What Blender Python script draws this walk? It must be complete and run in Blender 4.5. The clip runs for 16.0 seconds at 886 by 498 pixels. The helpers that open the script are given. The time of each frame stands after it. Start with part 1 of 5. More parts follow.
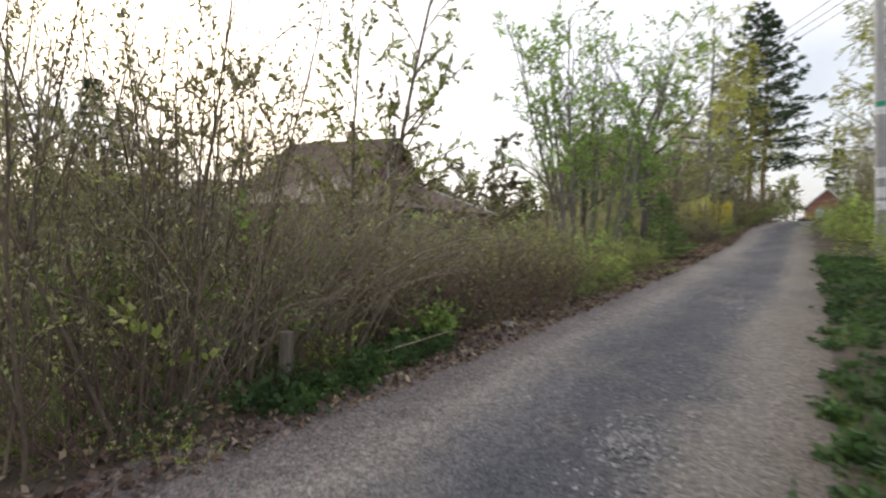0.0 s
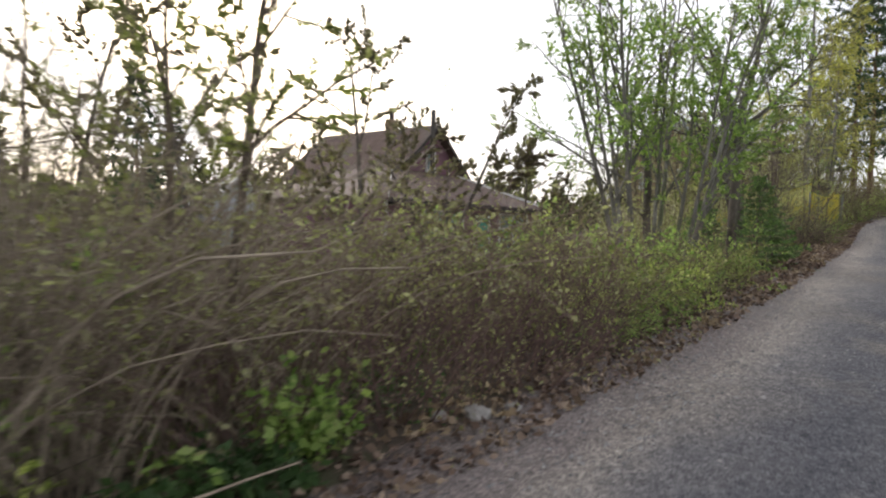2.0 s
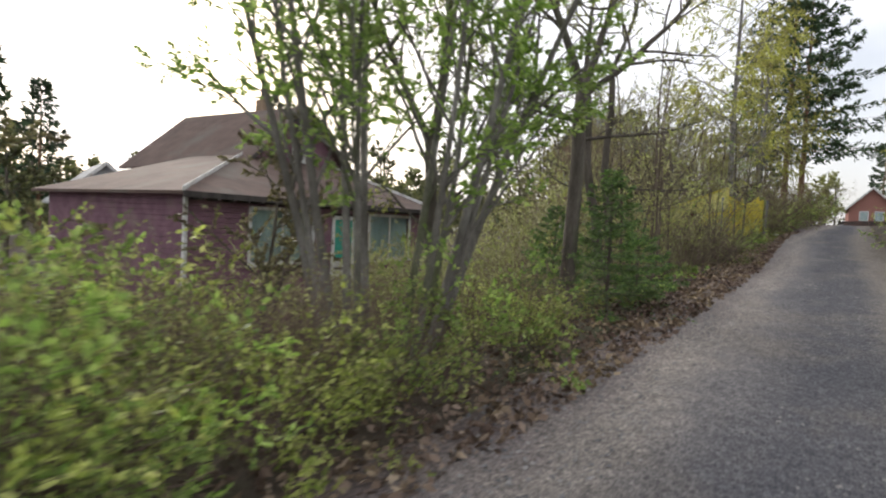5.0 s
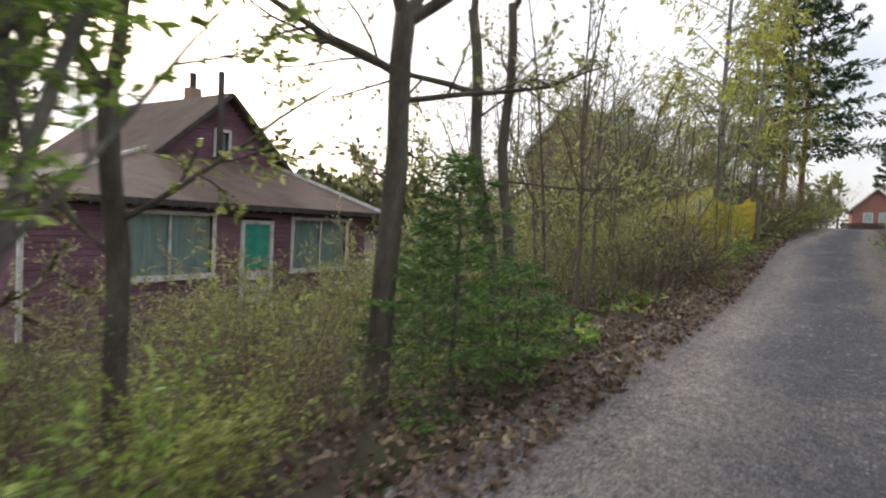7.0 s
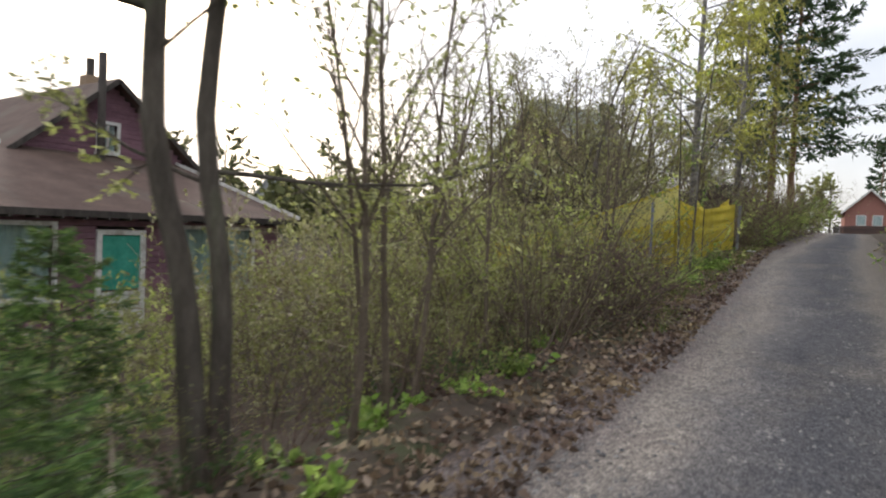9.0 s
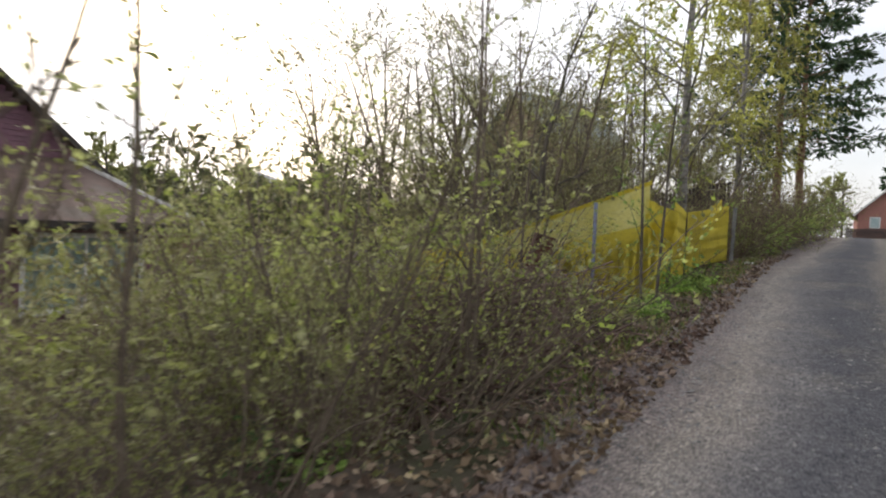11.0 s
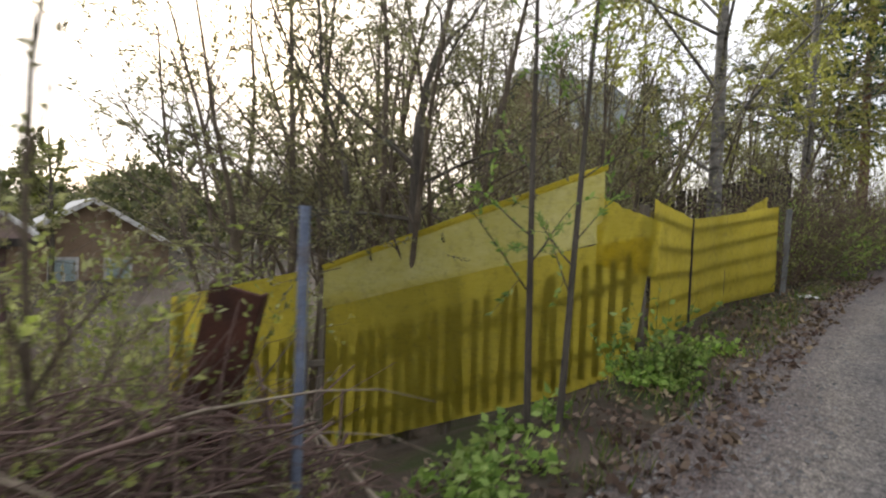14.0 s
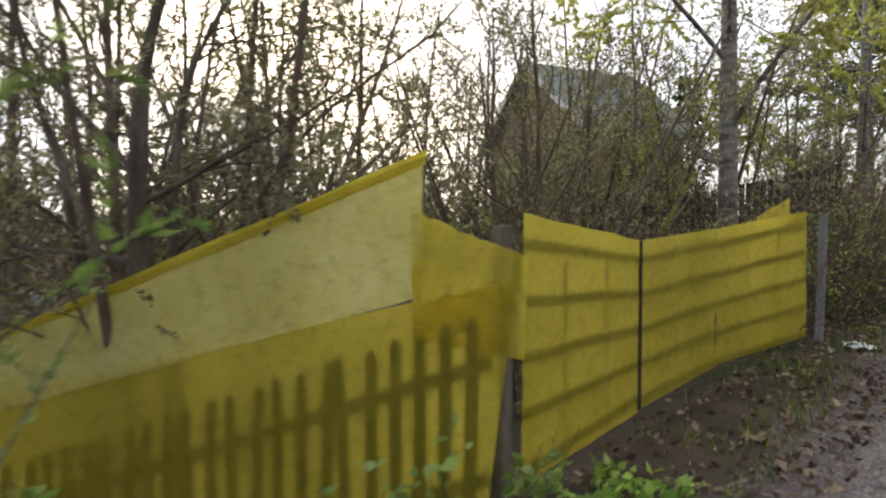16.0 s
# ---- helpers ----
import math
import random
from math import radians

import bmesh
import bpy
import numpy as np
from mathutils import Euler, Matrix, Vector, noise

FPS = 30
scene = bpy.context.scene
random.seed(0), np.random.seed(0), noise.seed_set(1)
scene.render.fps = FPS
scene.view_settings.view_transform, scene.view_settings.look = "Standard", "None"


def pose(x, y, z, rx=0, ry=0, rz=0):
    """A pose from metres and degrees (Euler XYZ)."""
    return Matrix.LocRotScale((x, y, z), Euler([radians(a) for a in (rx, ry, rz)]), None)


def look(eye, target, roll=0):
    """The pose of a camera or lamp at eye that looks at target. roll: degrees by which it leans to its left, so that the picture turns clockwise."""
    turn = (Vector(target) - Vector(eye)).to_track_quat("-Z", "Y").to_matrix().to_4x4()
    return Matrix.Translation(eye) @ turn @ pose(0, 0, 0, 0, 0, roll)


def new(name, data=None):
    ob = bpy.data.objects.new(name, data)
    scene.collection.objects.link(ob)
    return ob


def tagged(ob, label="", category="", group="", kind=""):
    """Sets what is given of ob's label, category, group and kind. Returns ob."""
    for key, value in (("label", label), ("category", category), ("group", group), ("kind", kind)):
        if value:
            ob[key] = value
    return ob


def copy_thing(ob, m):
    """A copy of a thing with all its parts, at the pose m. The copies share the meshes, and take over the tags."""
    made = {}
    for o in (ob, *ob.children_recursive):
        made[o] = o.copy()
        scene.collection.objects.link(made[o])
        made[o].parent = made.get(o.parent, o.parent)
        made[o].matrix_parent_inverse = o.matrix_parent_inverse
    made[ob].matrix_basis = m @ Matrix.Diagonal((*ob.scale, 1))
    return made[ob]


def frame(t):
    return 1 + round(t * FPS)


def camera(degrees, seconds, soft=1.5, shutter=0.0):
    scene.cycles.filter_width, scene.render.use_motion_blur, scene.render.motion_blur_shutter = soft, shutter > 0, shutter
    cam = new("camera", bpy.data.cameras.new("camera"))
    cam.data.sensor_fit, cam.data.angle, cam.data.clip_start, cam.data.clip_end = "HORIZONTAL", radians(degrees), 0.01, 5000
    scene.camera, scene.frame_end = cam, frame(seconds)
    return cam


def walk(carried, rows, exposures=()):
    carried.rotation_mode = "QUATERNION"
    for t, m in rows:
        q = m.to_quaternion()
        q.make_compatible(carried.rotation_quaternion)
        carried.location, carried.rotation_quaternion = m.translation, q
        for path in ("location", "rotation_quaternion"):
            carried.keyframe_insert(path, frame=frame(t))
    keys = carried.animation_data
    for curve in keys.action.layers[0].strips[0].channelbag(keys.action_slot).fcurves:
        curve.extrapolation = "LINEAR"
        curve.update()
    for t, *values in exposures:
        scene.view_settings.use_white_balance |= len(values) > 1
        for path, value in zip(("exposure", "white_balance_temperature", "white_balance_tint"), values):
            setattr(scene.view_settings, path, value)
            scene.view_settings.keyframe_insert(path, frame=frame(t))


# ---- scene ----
# camera, light
cam = camera(74, 16.0, soft=2.1, shutter=0.5)
PATH = [
    (0.0, 0.611, -5.294, 1.365, 88.19, -1.63, 29.71),
    (0.5, 0.248, -4.397, 1.35, 88.04, -1.39, 34.98),
    (1.0, -0.031, -3.408, 1.345, 87.8, -1.39, 36.13),
    (1.5, -0.206, -2.451, 1.367, 87.87, -1.45, 36.16),
    (2.0, -0.308, -1.476, 1.401, 87.84, -1.43, 36.29),
    (2.5, -0.326, -0.498, 1.451, 87.9, -1.53, 36.14),
    (3.0, -0.318, 0.471, 1.51, 87.95, -1.72, 35.43),
    (3.5, -0.26, 1.407, 1.567, 87.98, -1.89, 34.29),
    (6.0, 0.079, 6.137, 1.903, 87.63, -2.83, 31.55),
    (6.5, 0.077, 7.082, 1.968, 87.84, -2.58, 31.78),
    (7.0, 0.079, 8.064, 2.032, 87.7, -2.7, 32.19),
    (7.5, 0.103, 9.038, 2.099, 88.07, -2.32, 32.34),
    (8.0, 0.145, 10.02, 2.159, 88.0, -2.44, 32.0),
    (8.5, 0.168, 10.936, 2.238, 88.23, -2.31, 31.58),
    (9.0, 0.177, 11.921, 2.283, 88.05, -2.49, 31.67),
    (9.5, 0.177, 12.887, 2.347, 88.12, -2.49, 31.97),
    (12.0, 0.174, 17.522, 2.613, 88.14, -2.61, 33.37),
    (12.5, 0.167, 18.488, 2.688, 88.38, -2.1, 35.18),
    (13.0, 0.133, 19.466, 2.769, 88.24, -2.13, 36.23),
    (13.5, 0.039, 20.402, 2.823, 88.28, -2.16, 37.69),
    (14.0, -0.032, 21.327, 2.862, 88.06, -2.26, 38.52),
    (14.5, -0.117, 22.178, 2.904, 88.66, -1.85, 40.07),
    (15.0, -0.236, 23.092, 2.93, 88.56, -1.81, 42.23),
    (15.5, -0.26, 23.987, 2.995, 89.02, -1.28, 42.71),
    (16.0, -0.174, 24.772, 3.104, 89.18, -0.23, 43.55),
]
walk(cam, [(t, pose(*p)) for t, *p in PATH])
scene.view_settings.exposure = 0.4

SUN_EL, SUN_AZ = 22, 300      # degrees; azimuth clockwise from +y
world = bpy.data.worlds.new("world")
scene.world = world
world.use_nodes = True
wn, wl = world.node_tree.nodes, world.node_tree.links
sky = wn.new("ShaderNodeTexSky")
sky.sky_type, sky.sun_disc = "NISHITA", False
sky.sun_elevation, sky.sun_rotation = radians(SUN_EL), radians(SUN_AZ)
sky.dust_density, sky.air_density, sky.ozone_density = 4.0, 1.0, 1.0
cloud = wn.new("ShaderNodeTexNoise")
cloud.inputs["Scale"].default_value, cloud.inputs["Detail"].default_value = 2.2, 6
wco = wn.new("ShaderNodeTexCoord")
wl.new(wco.outputs["Generated"], cloud.inputs["Vector"])
wramp = wn.new("ShaderNodeMapRange")
wramp.inputs["From Min"].default_value, wramp.inputs["From Max"].default_value = 0.35, 0.62
wramp.inputs["To Min"].default_value, wramp.inputs["To Max"].default_value = 0.35, 0.97
wl.new(cloud.outputs["Fac"], wramp.inputs["Value"])
wmix = wn.new("ShaderNodeMix")
wmix.data_type = "RGBA"
wl.new(wramp.outputs["Result"], wmix.inputs["Factor"])
wl.new(sky.outputs["Color"], wmix.inputs[6])
wmix.inputs[7].default_value = (9.4, 9.4, 9.95, 1)
wl.new(wmix.outputs[2], wn["Background"].inputs["Color"])
wn["Background"].inputs["Strength"].default_value = 0.117

sun = bpy.data.lights.new("sun", "SUN")
sun.energy, sun.angle, sun.color = 1.5, radians(12), (1.0, 0.93, 0.84)
sun_ob = new("sun", sun)
_a, _e = radians(SUN_AZ), radians(SUN_EL)
_to = Vector((math.sin(_a) * math.cos(_e), math.cos(_a) * math.cos(_e), math.sin(_e)))
sun_ob.matrix_world = look(_to * 100, (0, 0, 0))

# ---- materials ----


def nodes_of(name):
    m = bpy.data.materials.new(name)
    m.use_nodes = True
    nt = m.node_tree
    return m, nt.nodes, nt.links, nt.nodes["Principled BSDF"]


def coords(n, l, scale, obj=True):
    tc, mp = n.new("ShaderNodeTexCoord"), n.new("ShaderNodeMapping")
    mp.inputs["Scale"].default_value = scale
    l.new(tc.outputs["Object"], mp.inputs["Vector"])
    return mp.outputs["Vector"]


def noise_tex(n, vec, l, scale, detail=5, rough=0.6):
    t = n.new("ShaderNodeTexNoise")
    t.inputs["Scale"].default_value, t.inputs["Detail"].default_value, t.inputs["Roughness"].default_value = scale, detail, rough
    l.new(vec, t.inputs["Vector"])
    return t.outputs["Fac"]


def ramp(n, l, fac, stops):
    top = max(1.0, stops[-1][0])
    if top > 1:
        d = n.new("ShaderNodeMath")
        d.operation, d.inputs[1].default_value = "DIVIDE", top
        l.new(fac, d.inputs[0])
        fac, stops = d.outputs[0], [(p / top, c) for p, c in stops]
    r = n.new("ShaderNodeValToRGB")
    while len(r.color_ramp.elements) < len(stops):
        r.color_ramp.elements.new(0.5)
    for e, (p, c) in zip(r.color_ramp.elements, stops):
        e.position, e.color = p, (*c, 1)
    l.new(fac, r.inputs["Fac"])
    return r.outputs["Color"]


def mixc(n, l, fac, a, b, mode="MIX"):
    m = n.new("ShaderNodeMix")
    m.data_type, m.blend_type = "RGBA", mode
    for s, v in ((m.inputs["Factor"], fac), (m.inputs[6], a), (m.inputs[7], b)):
        if isinstance(v, (int, float)):
            s.default_value = v
        elif isinstance(v, tuple):
            s.default_value = (*v, 1)
        else:
            l.new(v, s)
    return m.outputs[2]


def bump(n, l, bs, height, strength, dist=0.02):
    b = n.new("ShaderNodeBump")
    b.inputs["Strength"].default_value, b.inputs["Distance"].default_value = strength, dist
    l.new(height, b.inputs["Height"])
    l.new(b.outputs["Normal"], bs.inputs["Normal"])


def rough_mat(name, c0, c1, scale=6.0, fine=60.0, rough=0.85, stretch=(1, 1, 1), bumpy=0.4, dist=0.01, c2=None, metal=0.0, spread=(0.3, 0.7)):
    """A surface that varies at two scales."""
    m, n, l, bs = nodes_of(name)
    v = coords(n, l, stretch)
    big, small = noise_tex(n, v, l, scale), noise_tex(n, v, l, fine, 6, 0.7)
    col = ramp(n, l, big, [(spread[0], c0), (spread[1], c1)])
    if c2:
        patch = noise_tex(n, v, l, scale * 0.37, 4)
        col = mixc(n, l, ramp(n, l, patch, [(0.52, (0, 0, 0)), (0.66, (1, 1, 1))]), col, c2)
    dark = ramp(n, l, small, [(0.25, (0.55, 0.55, 0.55)), (0.75, (1.25, 1.25, 1.25))])
    l.new(mixc(n, l, 1.0, col, dark, "MULTIPLY"), bs.inputs["Base Color"])
    bs.inputs["Roughness"].default_value, bs.inputs["Metallic"].default_value = rough, metal
    bs.inputs["Specular IOR Level"].default_value = 0.3
    bump(n, l, bs, small, bumpy, dist)
    return m


def leaf_mat(name, c0, c1, c2, through_light=0.5, rough=0.55):
    """Leaves: each its own shade, in drifts of paler and browner growth; some light passes through them."""
    m, n, l, bs = nodes_of(name)
    g, o = n.new("ShaderNodeNewGeometry"), n.new("ShaderNodeObjectInfo")
    col = ramp(n, l, g.outputs["Random Per Island"], [(0.0, c0), (0.5, c1), (1.0, c2)])
    drift = noise_tex(n, g.outputs["Position"], l, 1.6, 3, 0.6)
    col = mixc(n, l, 1.0, col, ramp(n, l, drift, [(0.32, (0.62, 0.54, 0.56)), (0.5, (1.0, 1.0, 1.0)), (0.68, (1.38, 1.42, 1.1))]), "MULTIPLY")
    shade = ramp(n, l, o.outputs["Random"], [(0.0, (0.8, 0.78, 0.75)), (1.0, (1.2, 1.2, 1.05))])
    col = mixc(n, l, 1.0, col, shade, "MULTIPLY")
    l.new(col, bs.inputs["Base Color"])
    bs.inputs["Roughness"].default_value, bs.inputs["Specular IOR Level"].default_value = rough, 0.3
    tr, mx = n.new("ShaderNodeBsdfTranslucent"), n.new("ShaderNodeMixShader")
    l.new(col, tr.inputs["Color"])
    mx.inputs["Fac"].default_value = through_light
    l.new(bs.outputs["BSDF"], mx.inputs[1])
    l.new(tr.outputs["BSDF"], mx.inputs[2])
    l.new(mx.outputs["Shader"], n["Material Output"].inputs["Surface"])
    return m


def plastic_mat(name, c0, c1, through_light=0.55):
    """Thin yellow sheeting, creased and dirty, that light shines through."""
    m, n, l, bs = nodes_of(name)
    v = coords(n, l, (1, 1, 1))
    big, streak = noise_tex(n, v, l, 2.3, 6), noise_tex(n, coords(n, l, (3, 3, 14)), l, 3.0, 6, 0.7)
    col = mixc(n, l, 0.5, ramp(n, l, big, [(0.3, c0), (0.7, c1)]), ramp(n, l, streak, [(0.3, c0), (0.75, c1)]))
    grime = noise_tex(n, v, l, 11, 8, 0.75)
    col = mixc(n, l, ramp(n, l, grime, [(0.5, (0, 0, 0)), (0.78, (0.6, 0.6, 0.6))]), col, (0.24, 0.19, 0.07))
    l.new(col, bs.inputs["Base Color"])
    bs.inputs["Roughness"].default_value = 0.5
    tr, mx = n.new("ShaderNodeBsdfTranslucent"), n.new("ShaderNodeMixShader")
    l.new(col, tr.inputs["Color"])
    mx.inputs["Fac"].default_value = through_light
    l.new(bs.outputs["BSDF"], mx.inputs[1])
    l.new(tr.outputs["BSDF"], mx.inputs[2])
    clear, film_mix = n.new("ShaderNodeBsdfTransparent"), n.new("ShaderNodeMixShader")
    l.new(col, clear.inputs["Color"])
    film_mix.inputs["Fac"].default_value = 0.14
    l.new(mx.outputs["Shader"], film_mix.inputs[1])
    l.new(clear.outputs["BSDF"], film_mix.inputs[2])
    l.new(film_mix.outputs["Shader"], n["Material Output"].inputs["Surface"])
    bump(n, l, bs, big, 0.3, 0.03)
    return m


M_GROUND = rough_mat("soil", (0.062, 0.048, 0.036), (0.13, 0.102, 0.078), 1.8, 40, 0.95, bumpy=0.8, dist=0.03, c2=(0.055, 0.07, 0.025))


def road_mat():
    """Worn gravel road: dark grey middle, sandy left track, stones and dust."""
    m, n, l, bs = nodes_of("gravel_road")
    v = coords(n, l, (1, 1, 1))
    sep, warp = n.new("ShaderNodeSeparateXYZ"), noise_tex(n, coords(n, l, (0.8, 0.25, 1)), l, 1.0, 5, 0.6)
    uv = n.new("ShaderNodeUVMap")
    l.new(uv.outputs["UV"], sep.inputs[0])
    rough_edge = noise_tex(n, v, l, 4.0, 6, 0.7)
    add, across = n.new("ShaderNodeMath"), n.new("ShaderNodeMath")
    add.operation = across.operation = "MULTIPLY_ADD"
    l.new(warp, add.inputs[0])
    add.inputs[1].default_value = 0.3
    l.new(sep.outputs["X"], add.inputs[2])
    l.new(rough_edge, across.inputs[0])
    across.inputs[1].default_value = 0.16
    l.new(add.outputs[0], across.inputs[2])
    col = ramp(n, l, across.outputs[0], [(0.2, (0.09, 0.07, 0.06)), (0.32, (0.14, 0.115, 0.11)), (0.42, (0.19, 0.165, 0.158)), (0.53, (0.275, 0.25, 0.226)), (0.64, (0.15, 0.146, 0.15)), (0.76, (0.09, 0.092, 0.104)), (0.92, (0.1, 0.101, 0.11)), (1.03, (0.2, 0.183, 0.162)), (1.2, (0.14, 0.12, 0.1))])
    patch = noise_tex(n, v, l, 0.9, 7, 0.65)
    col = mixc(n, l, ramp(n, l, patch, [(0.5, (0, 0, 0)), (0.68, (0.6, 0.6, 0.6))]), col, (0.19, 0.172, 0.152))
    lump = noise_tex(n, v, l, 32, 3, 0.6)
    col = mixc(n, l, 1.0, col, ramp(n, l, lump, [(0.36, (0.74, 0.74, 0.75)), (0.64, (1.26, 1.25, 1.23))]), "MULTIPLY")
    mid = noise_tex(n, v, l, 14, 6, 0.75)
    col = mixc(n, l, 1.0, col, ramp(n, l, mid, [(0.34, (0.72, 0.72, 0.73)), (0.66, (1.28, 1.27, 1.25))]), "MULTIPLY")
    vo = n.new("ShaderNodeTexVoronoi")
    vo.inputs["Scale"].default_value = 85
    l.new(v, vo.inputs["Vector"])
    col = mixc(n, l, 1.0, col, ramp(n, l, vo.outputs["Color"], [(0.2, (0.6, 0.6, 0.62)), (0.8, (1.42, 1.4, 1.37))]), "MULTIPLY")
    fine = noise_tex(n, v, l, 160, 4, 0.8)
    col = mixc(n, l, 1.0, col, ramp(n, l, fine, [(0.3, (0.75, 0.75, 0.75)), (0.7, (1.25, 1.25, 1.25))]), "MULTIPLY")
    l.new(col, bs.inputs["Base Color"])
    bs.inputs["Roughness"].default_value, bs.inputs["Specular IOR Level"].default_value = 0.9, 0.25
    b2 = n.new("ShaderNodeMath")
    l.new(mid, b2.inputs[0])
    l.new(fine, b2.inputs[1])
    bump(n, l, bs, b2.outputs[0], 0.6, 0.02)
    return m


def stones_mat(name, c0, c1):
    m, n, l, bs = nodes_of(name)
    g = n.new("ShaderNodeNewGeometry")
    col = ramp(n, l, g.outputs["Random Per Island"], [(0.0, c0), (1.0, c1)])
    fine = noise_tex(n, coords(n, l, (1, 1, 1)), l, 90, 4, 0.7)
    l.new(mixc(n, l, 1.0, col, ramp(n, l, fine, [(0.3, (0.75, 0.75, 0.75)), (0.7, (1.2, 1.2, 1.2))]), "MULTIPLY"), bs.inputs["Base Color"])
    bs.inputs["Roughness"].default_value = 0.85
    return m


M_ROAD = road_mat()
M_STONE = stones_mat("road_stone", (0.09, 0.09, 0.095), (0.31, 0.295, 0.28))
M_ROCK = rough_mat("rock", (0.22, 0.21, 0.2), (0.38, 0.36, 0.33), 8, 50)
M_LITTER = leaf_mat("dead_leaf", (0.07, 0.048, 0.038), (0.185, 0.132, 0.105), (0.38, 0.3, 0.25), 0.12, 0.8)
M_BARK = rough_mat("grey_brown_bark", (0.062, 0.052, 0.042), (0.17, 0.148, 0.122), 7, 45, 0.9, (1, 1, 0.22), 0.9, 0.02, c2=(0.12, 0.135, 0.08))
M_TWIG = rough_mat("brown_twig", (0.085, 0.066, 0.048), (0.2, 0.16, 0.118), 5, 60, 0.85)
M_REDTWIG = rough_mat("reddish_twig", (0.09, 0.06, 0.051), (0.245, 0.162, 0.138), 5, 60, 0.85)
M_DRY = rough_mat("dry_stalk", (0.19, 0.152, 0.112), (0.42, 0.35, 0.27), 5, 60, 0.85)
M_GREYBARK = rough_mat("pale_grey_bark", (0.1, 0.09, 0.075), (0.3, 0.285, 0.255), 4, 40, 0.9, (1, 1, 0.35), 0.9, 0.015, c2=(0.13, 0.14, 0.08))
M_BIRCHBARK = rough_mat("birch_bark", (0.1, 0.095, 0.085), (0.34, 0.32, 0.29), 5, 40, 0.8, (1, 1, 3.0), 0.6, 0.01, c2=(0.06, 0.055, 0.05))
M_PINEBARK = rough_mat("pine_bark", (0.14, 0.075, 0.045), (0.3, 0.19, 0.125), 5, 30, 0.9, (1, 1, 0.3), 0.9, 0.03)
M_LEAF = leaf_mat("spring_leaf", (0.17, 0.23, 0.06), (0.325, 0.385, 0.11), (0.5, 0.53, 0.24))
M_LEAFY = leaf_mat("yellow_green_leaf", (0.19, 0.212, 0.075), (0.32, 0.345, 0.14), (0.44, 0.465, 0.27))
M_BIRCHLEAF = leaf_mat("birch_leaf", (0.28, 0.3, 0.07), (0.41, 0.42, 0.12), (0.52, 0.53, 0.22), 0.68)
M_LEAFB = leaf_mat("fresh_green_leaf", (0.135, 0.23, 0.055), (0.25, 0.375, 0.1), (0.38, 0.49, 0.18))
M_LEAFD = leaf_mat("dark_green_leaf", (0.041, 0.091, 0.030), (0.074, 0.146, 0.051), (0.121, 0.201, 0.081))
M_BUD = leaf_mat("olive_bud", (0.17, 0.175, 0.085), (0.29, 0.285, 0.155), (0.43, 0.42, 0.29), 0.35)
M_PLUM = leaf_mat("olive_brown_leaf", (0.1, 0.09, 0.06), (0.17, 0.155, 0.09), (0.24, 0.23, 0.12), 0.4)
M_FARLEAF = leaf_mat("hazy_olive_leaf", (0.075, 0.085, 0.045), (0.13, 0.145, 0.07), (0.2, 0.21, 0.11), 0.4)
M_NEEDLE = leaf_mat("conifer_needle", (0.025, 0.053, 0.030), (0.048, 0.088, 0.043), (0.081, 0.125, 0.062), 0.2)
M_SPRUCE = leaf_mat("spruce_needle", (0.045, 0.092, 0.034), (0.1, 0.18, 0.062), (0.22, 0.32, 0.11), 0.35)
M_GRASS = leaf_mat("grass_blade", (0.072, 0.130, 0.026), (0.130, 0.195, 0.039), (0.273, 0.247, 0.104), 0.3)
M_YELLOW = plastic_mat("yellow_sheeting", (0.6, 0.505, 0.055), (0.76, 0.665, 0.11), 0.78)
# paler copy of the yellow: light through the single layer put into the colour
M_YELLOW_BACKLIT = plastic_mat("backlit_yellow_sheeting", (0.66, 0.6, 0.12), (0.84, 0.81, 0.38), 0.64)
M_OLDWOOD = rough_mat("weathered_wood", (0.1, 0.085, 0.065), (0.23, 0.2, 0.165), 6, 50, 0.9, (1, 1, 0.15), 0.6)
M_GREYPOST = rough_mat("grey_post", (0.16, 0.165, 0.165), (0.28, 0.285, 0.28), 5, 40, 0.8, (1, 1, 0.2), 0.5)
M_POLE = rough_mat("concrete_pole", (0.27, 0.265, 0.26), (0.42, 0.41, 0.39), 3, 50, 0.85, (1, 1, 0.4), 0.4)
M_BLUE = rough_mat("blue_grey_paint", (0.13, 0.16, 0.24), (0.24, 0.28, 0.37), 9, 60, 0.55, c2=(0.2, 0.15, 0.11))
M_RUST = rough_mat("rusty_steel", (0.055, 0.024, 0.017), (0.12, 0.05, 0.033), 5, 60, 0.8, bumpy=0.6, c2=(0.05, 0.025, 0.02))
M_SIDING = rough_mat("maroon_paint", (0.15, 0.08, 0.105), (0.25, 0.138, 0.17), 3, 40, 0.8, (1, 0.2, 1), 0.4, c2=(0.23, 0.16, 0.155))
M_ROOF = rough_mat("brown_roofing", (0.085, 0.056, 0.046), (0.15, 0.1, 0.08), 1.2, 30, 0.85, bumpy=0.4, c2=(0.13, 0.11, 0.09))
M_TRIM = rough_mat("peeling_white_paint", (0.55, 0.55, 0.52), (0.74, 0.74, 0.71), 7, 60, 0.7, c2=(0.4, 0.36, 0.31))
M_TEAL = rough_mat("teal_board", (0.03, 0.27, 0.2), (0.07, 0.38, 0.28), 4, 40, 0.6)
M_CURTAIN = rough_mat("pale_teal_curtain", (0.26, 0.36, 0.36), (0.46, 0.55, 0.54), 2.5, 30, 0.8, (1, 4, 0.4))
M_BRICK = rough_mat("brick", (0.27, 0.125, 0.1), (0.4, 0.2, 0.165), 6, 40, 0.9)
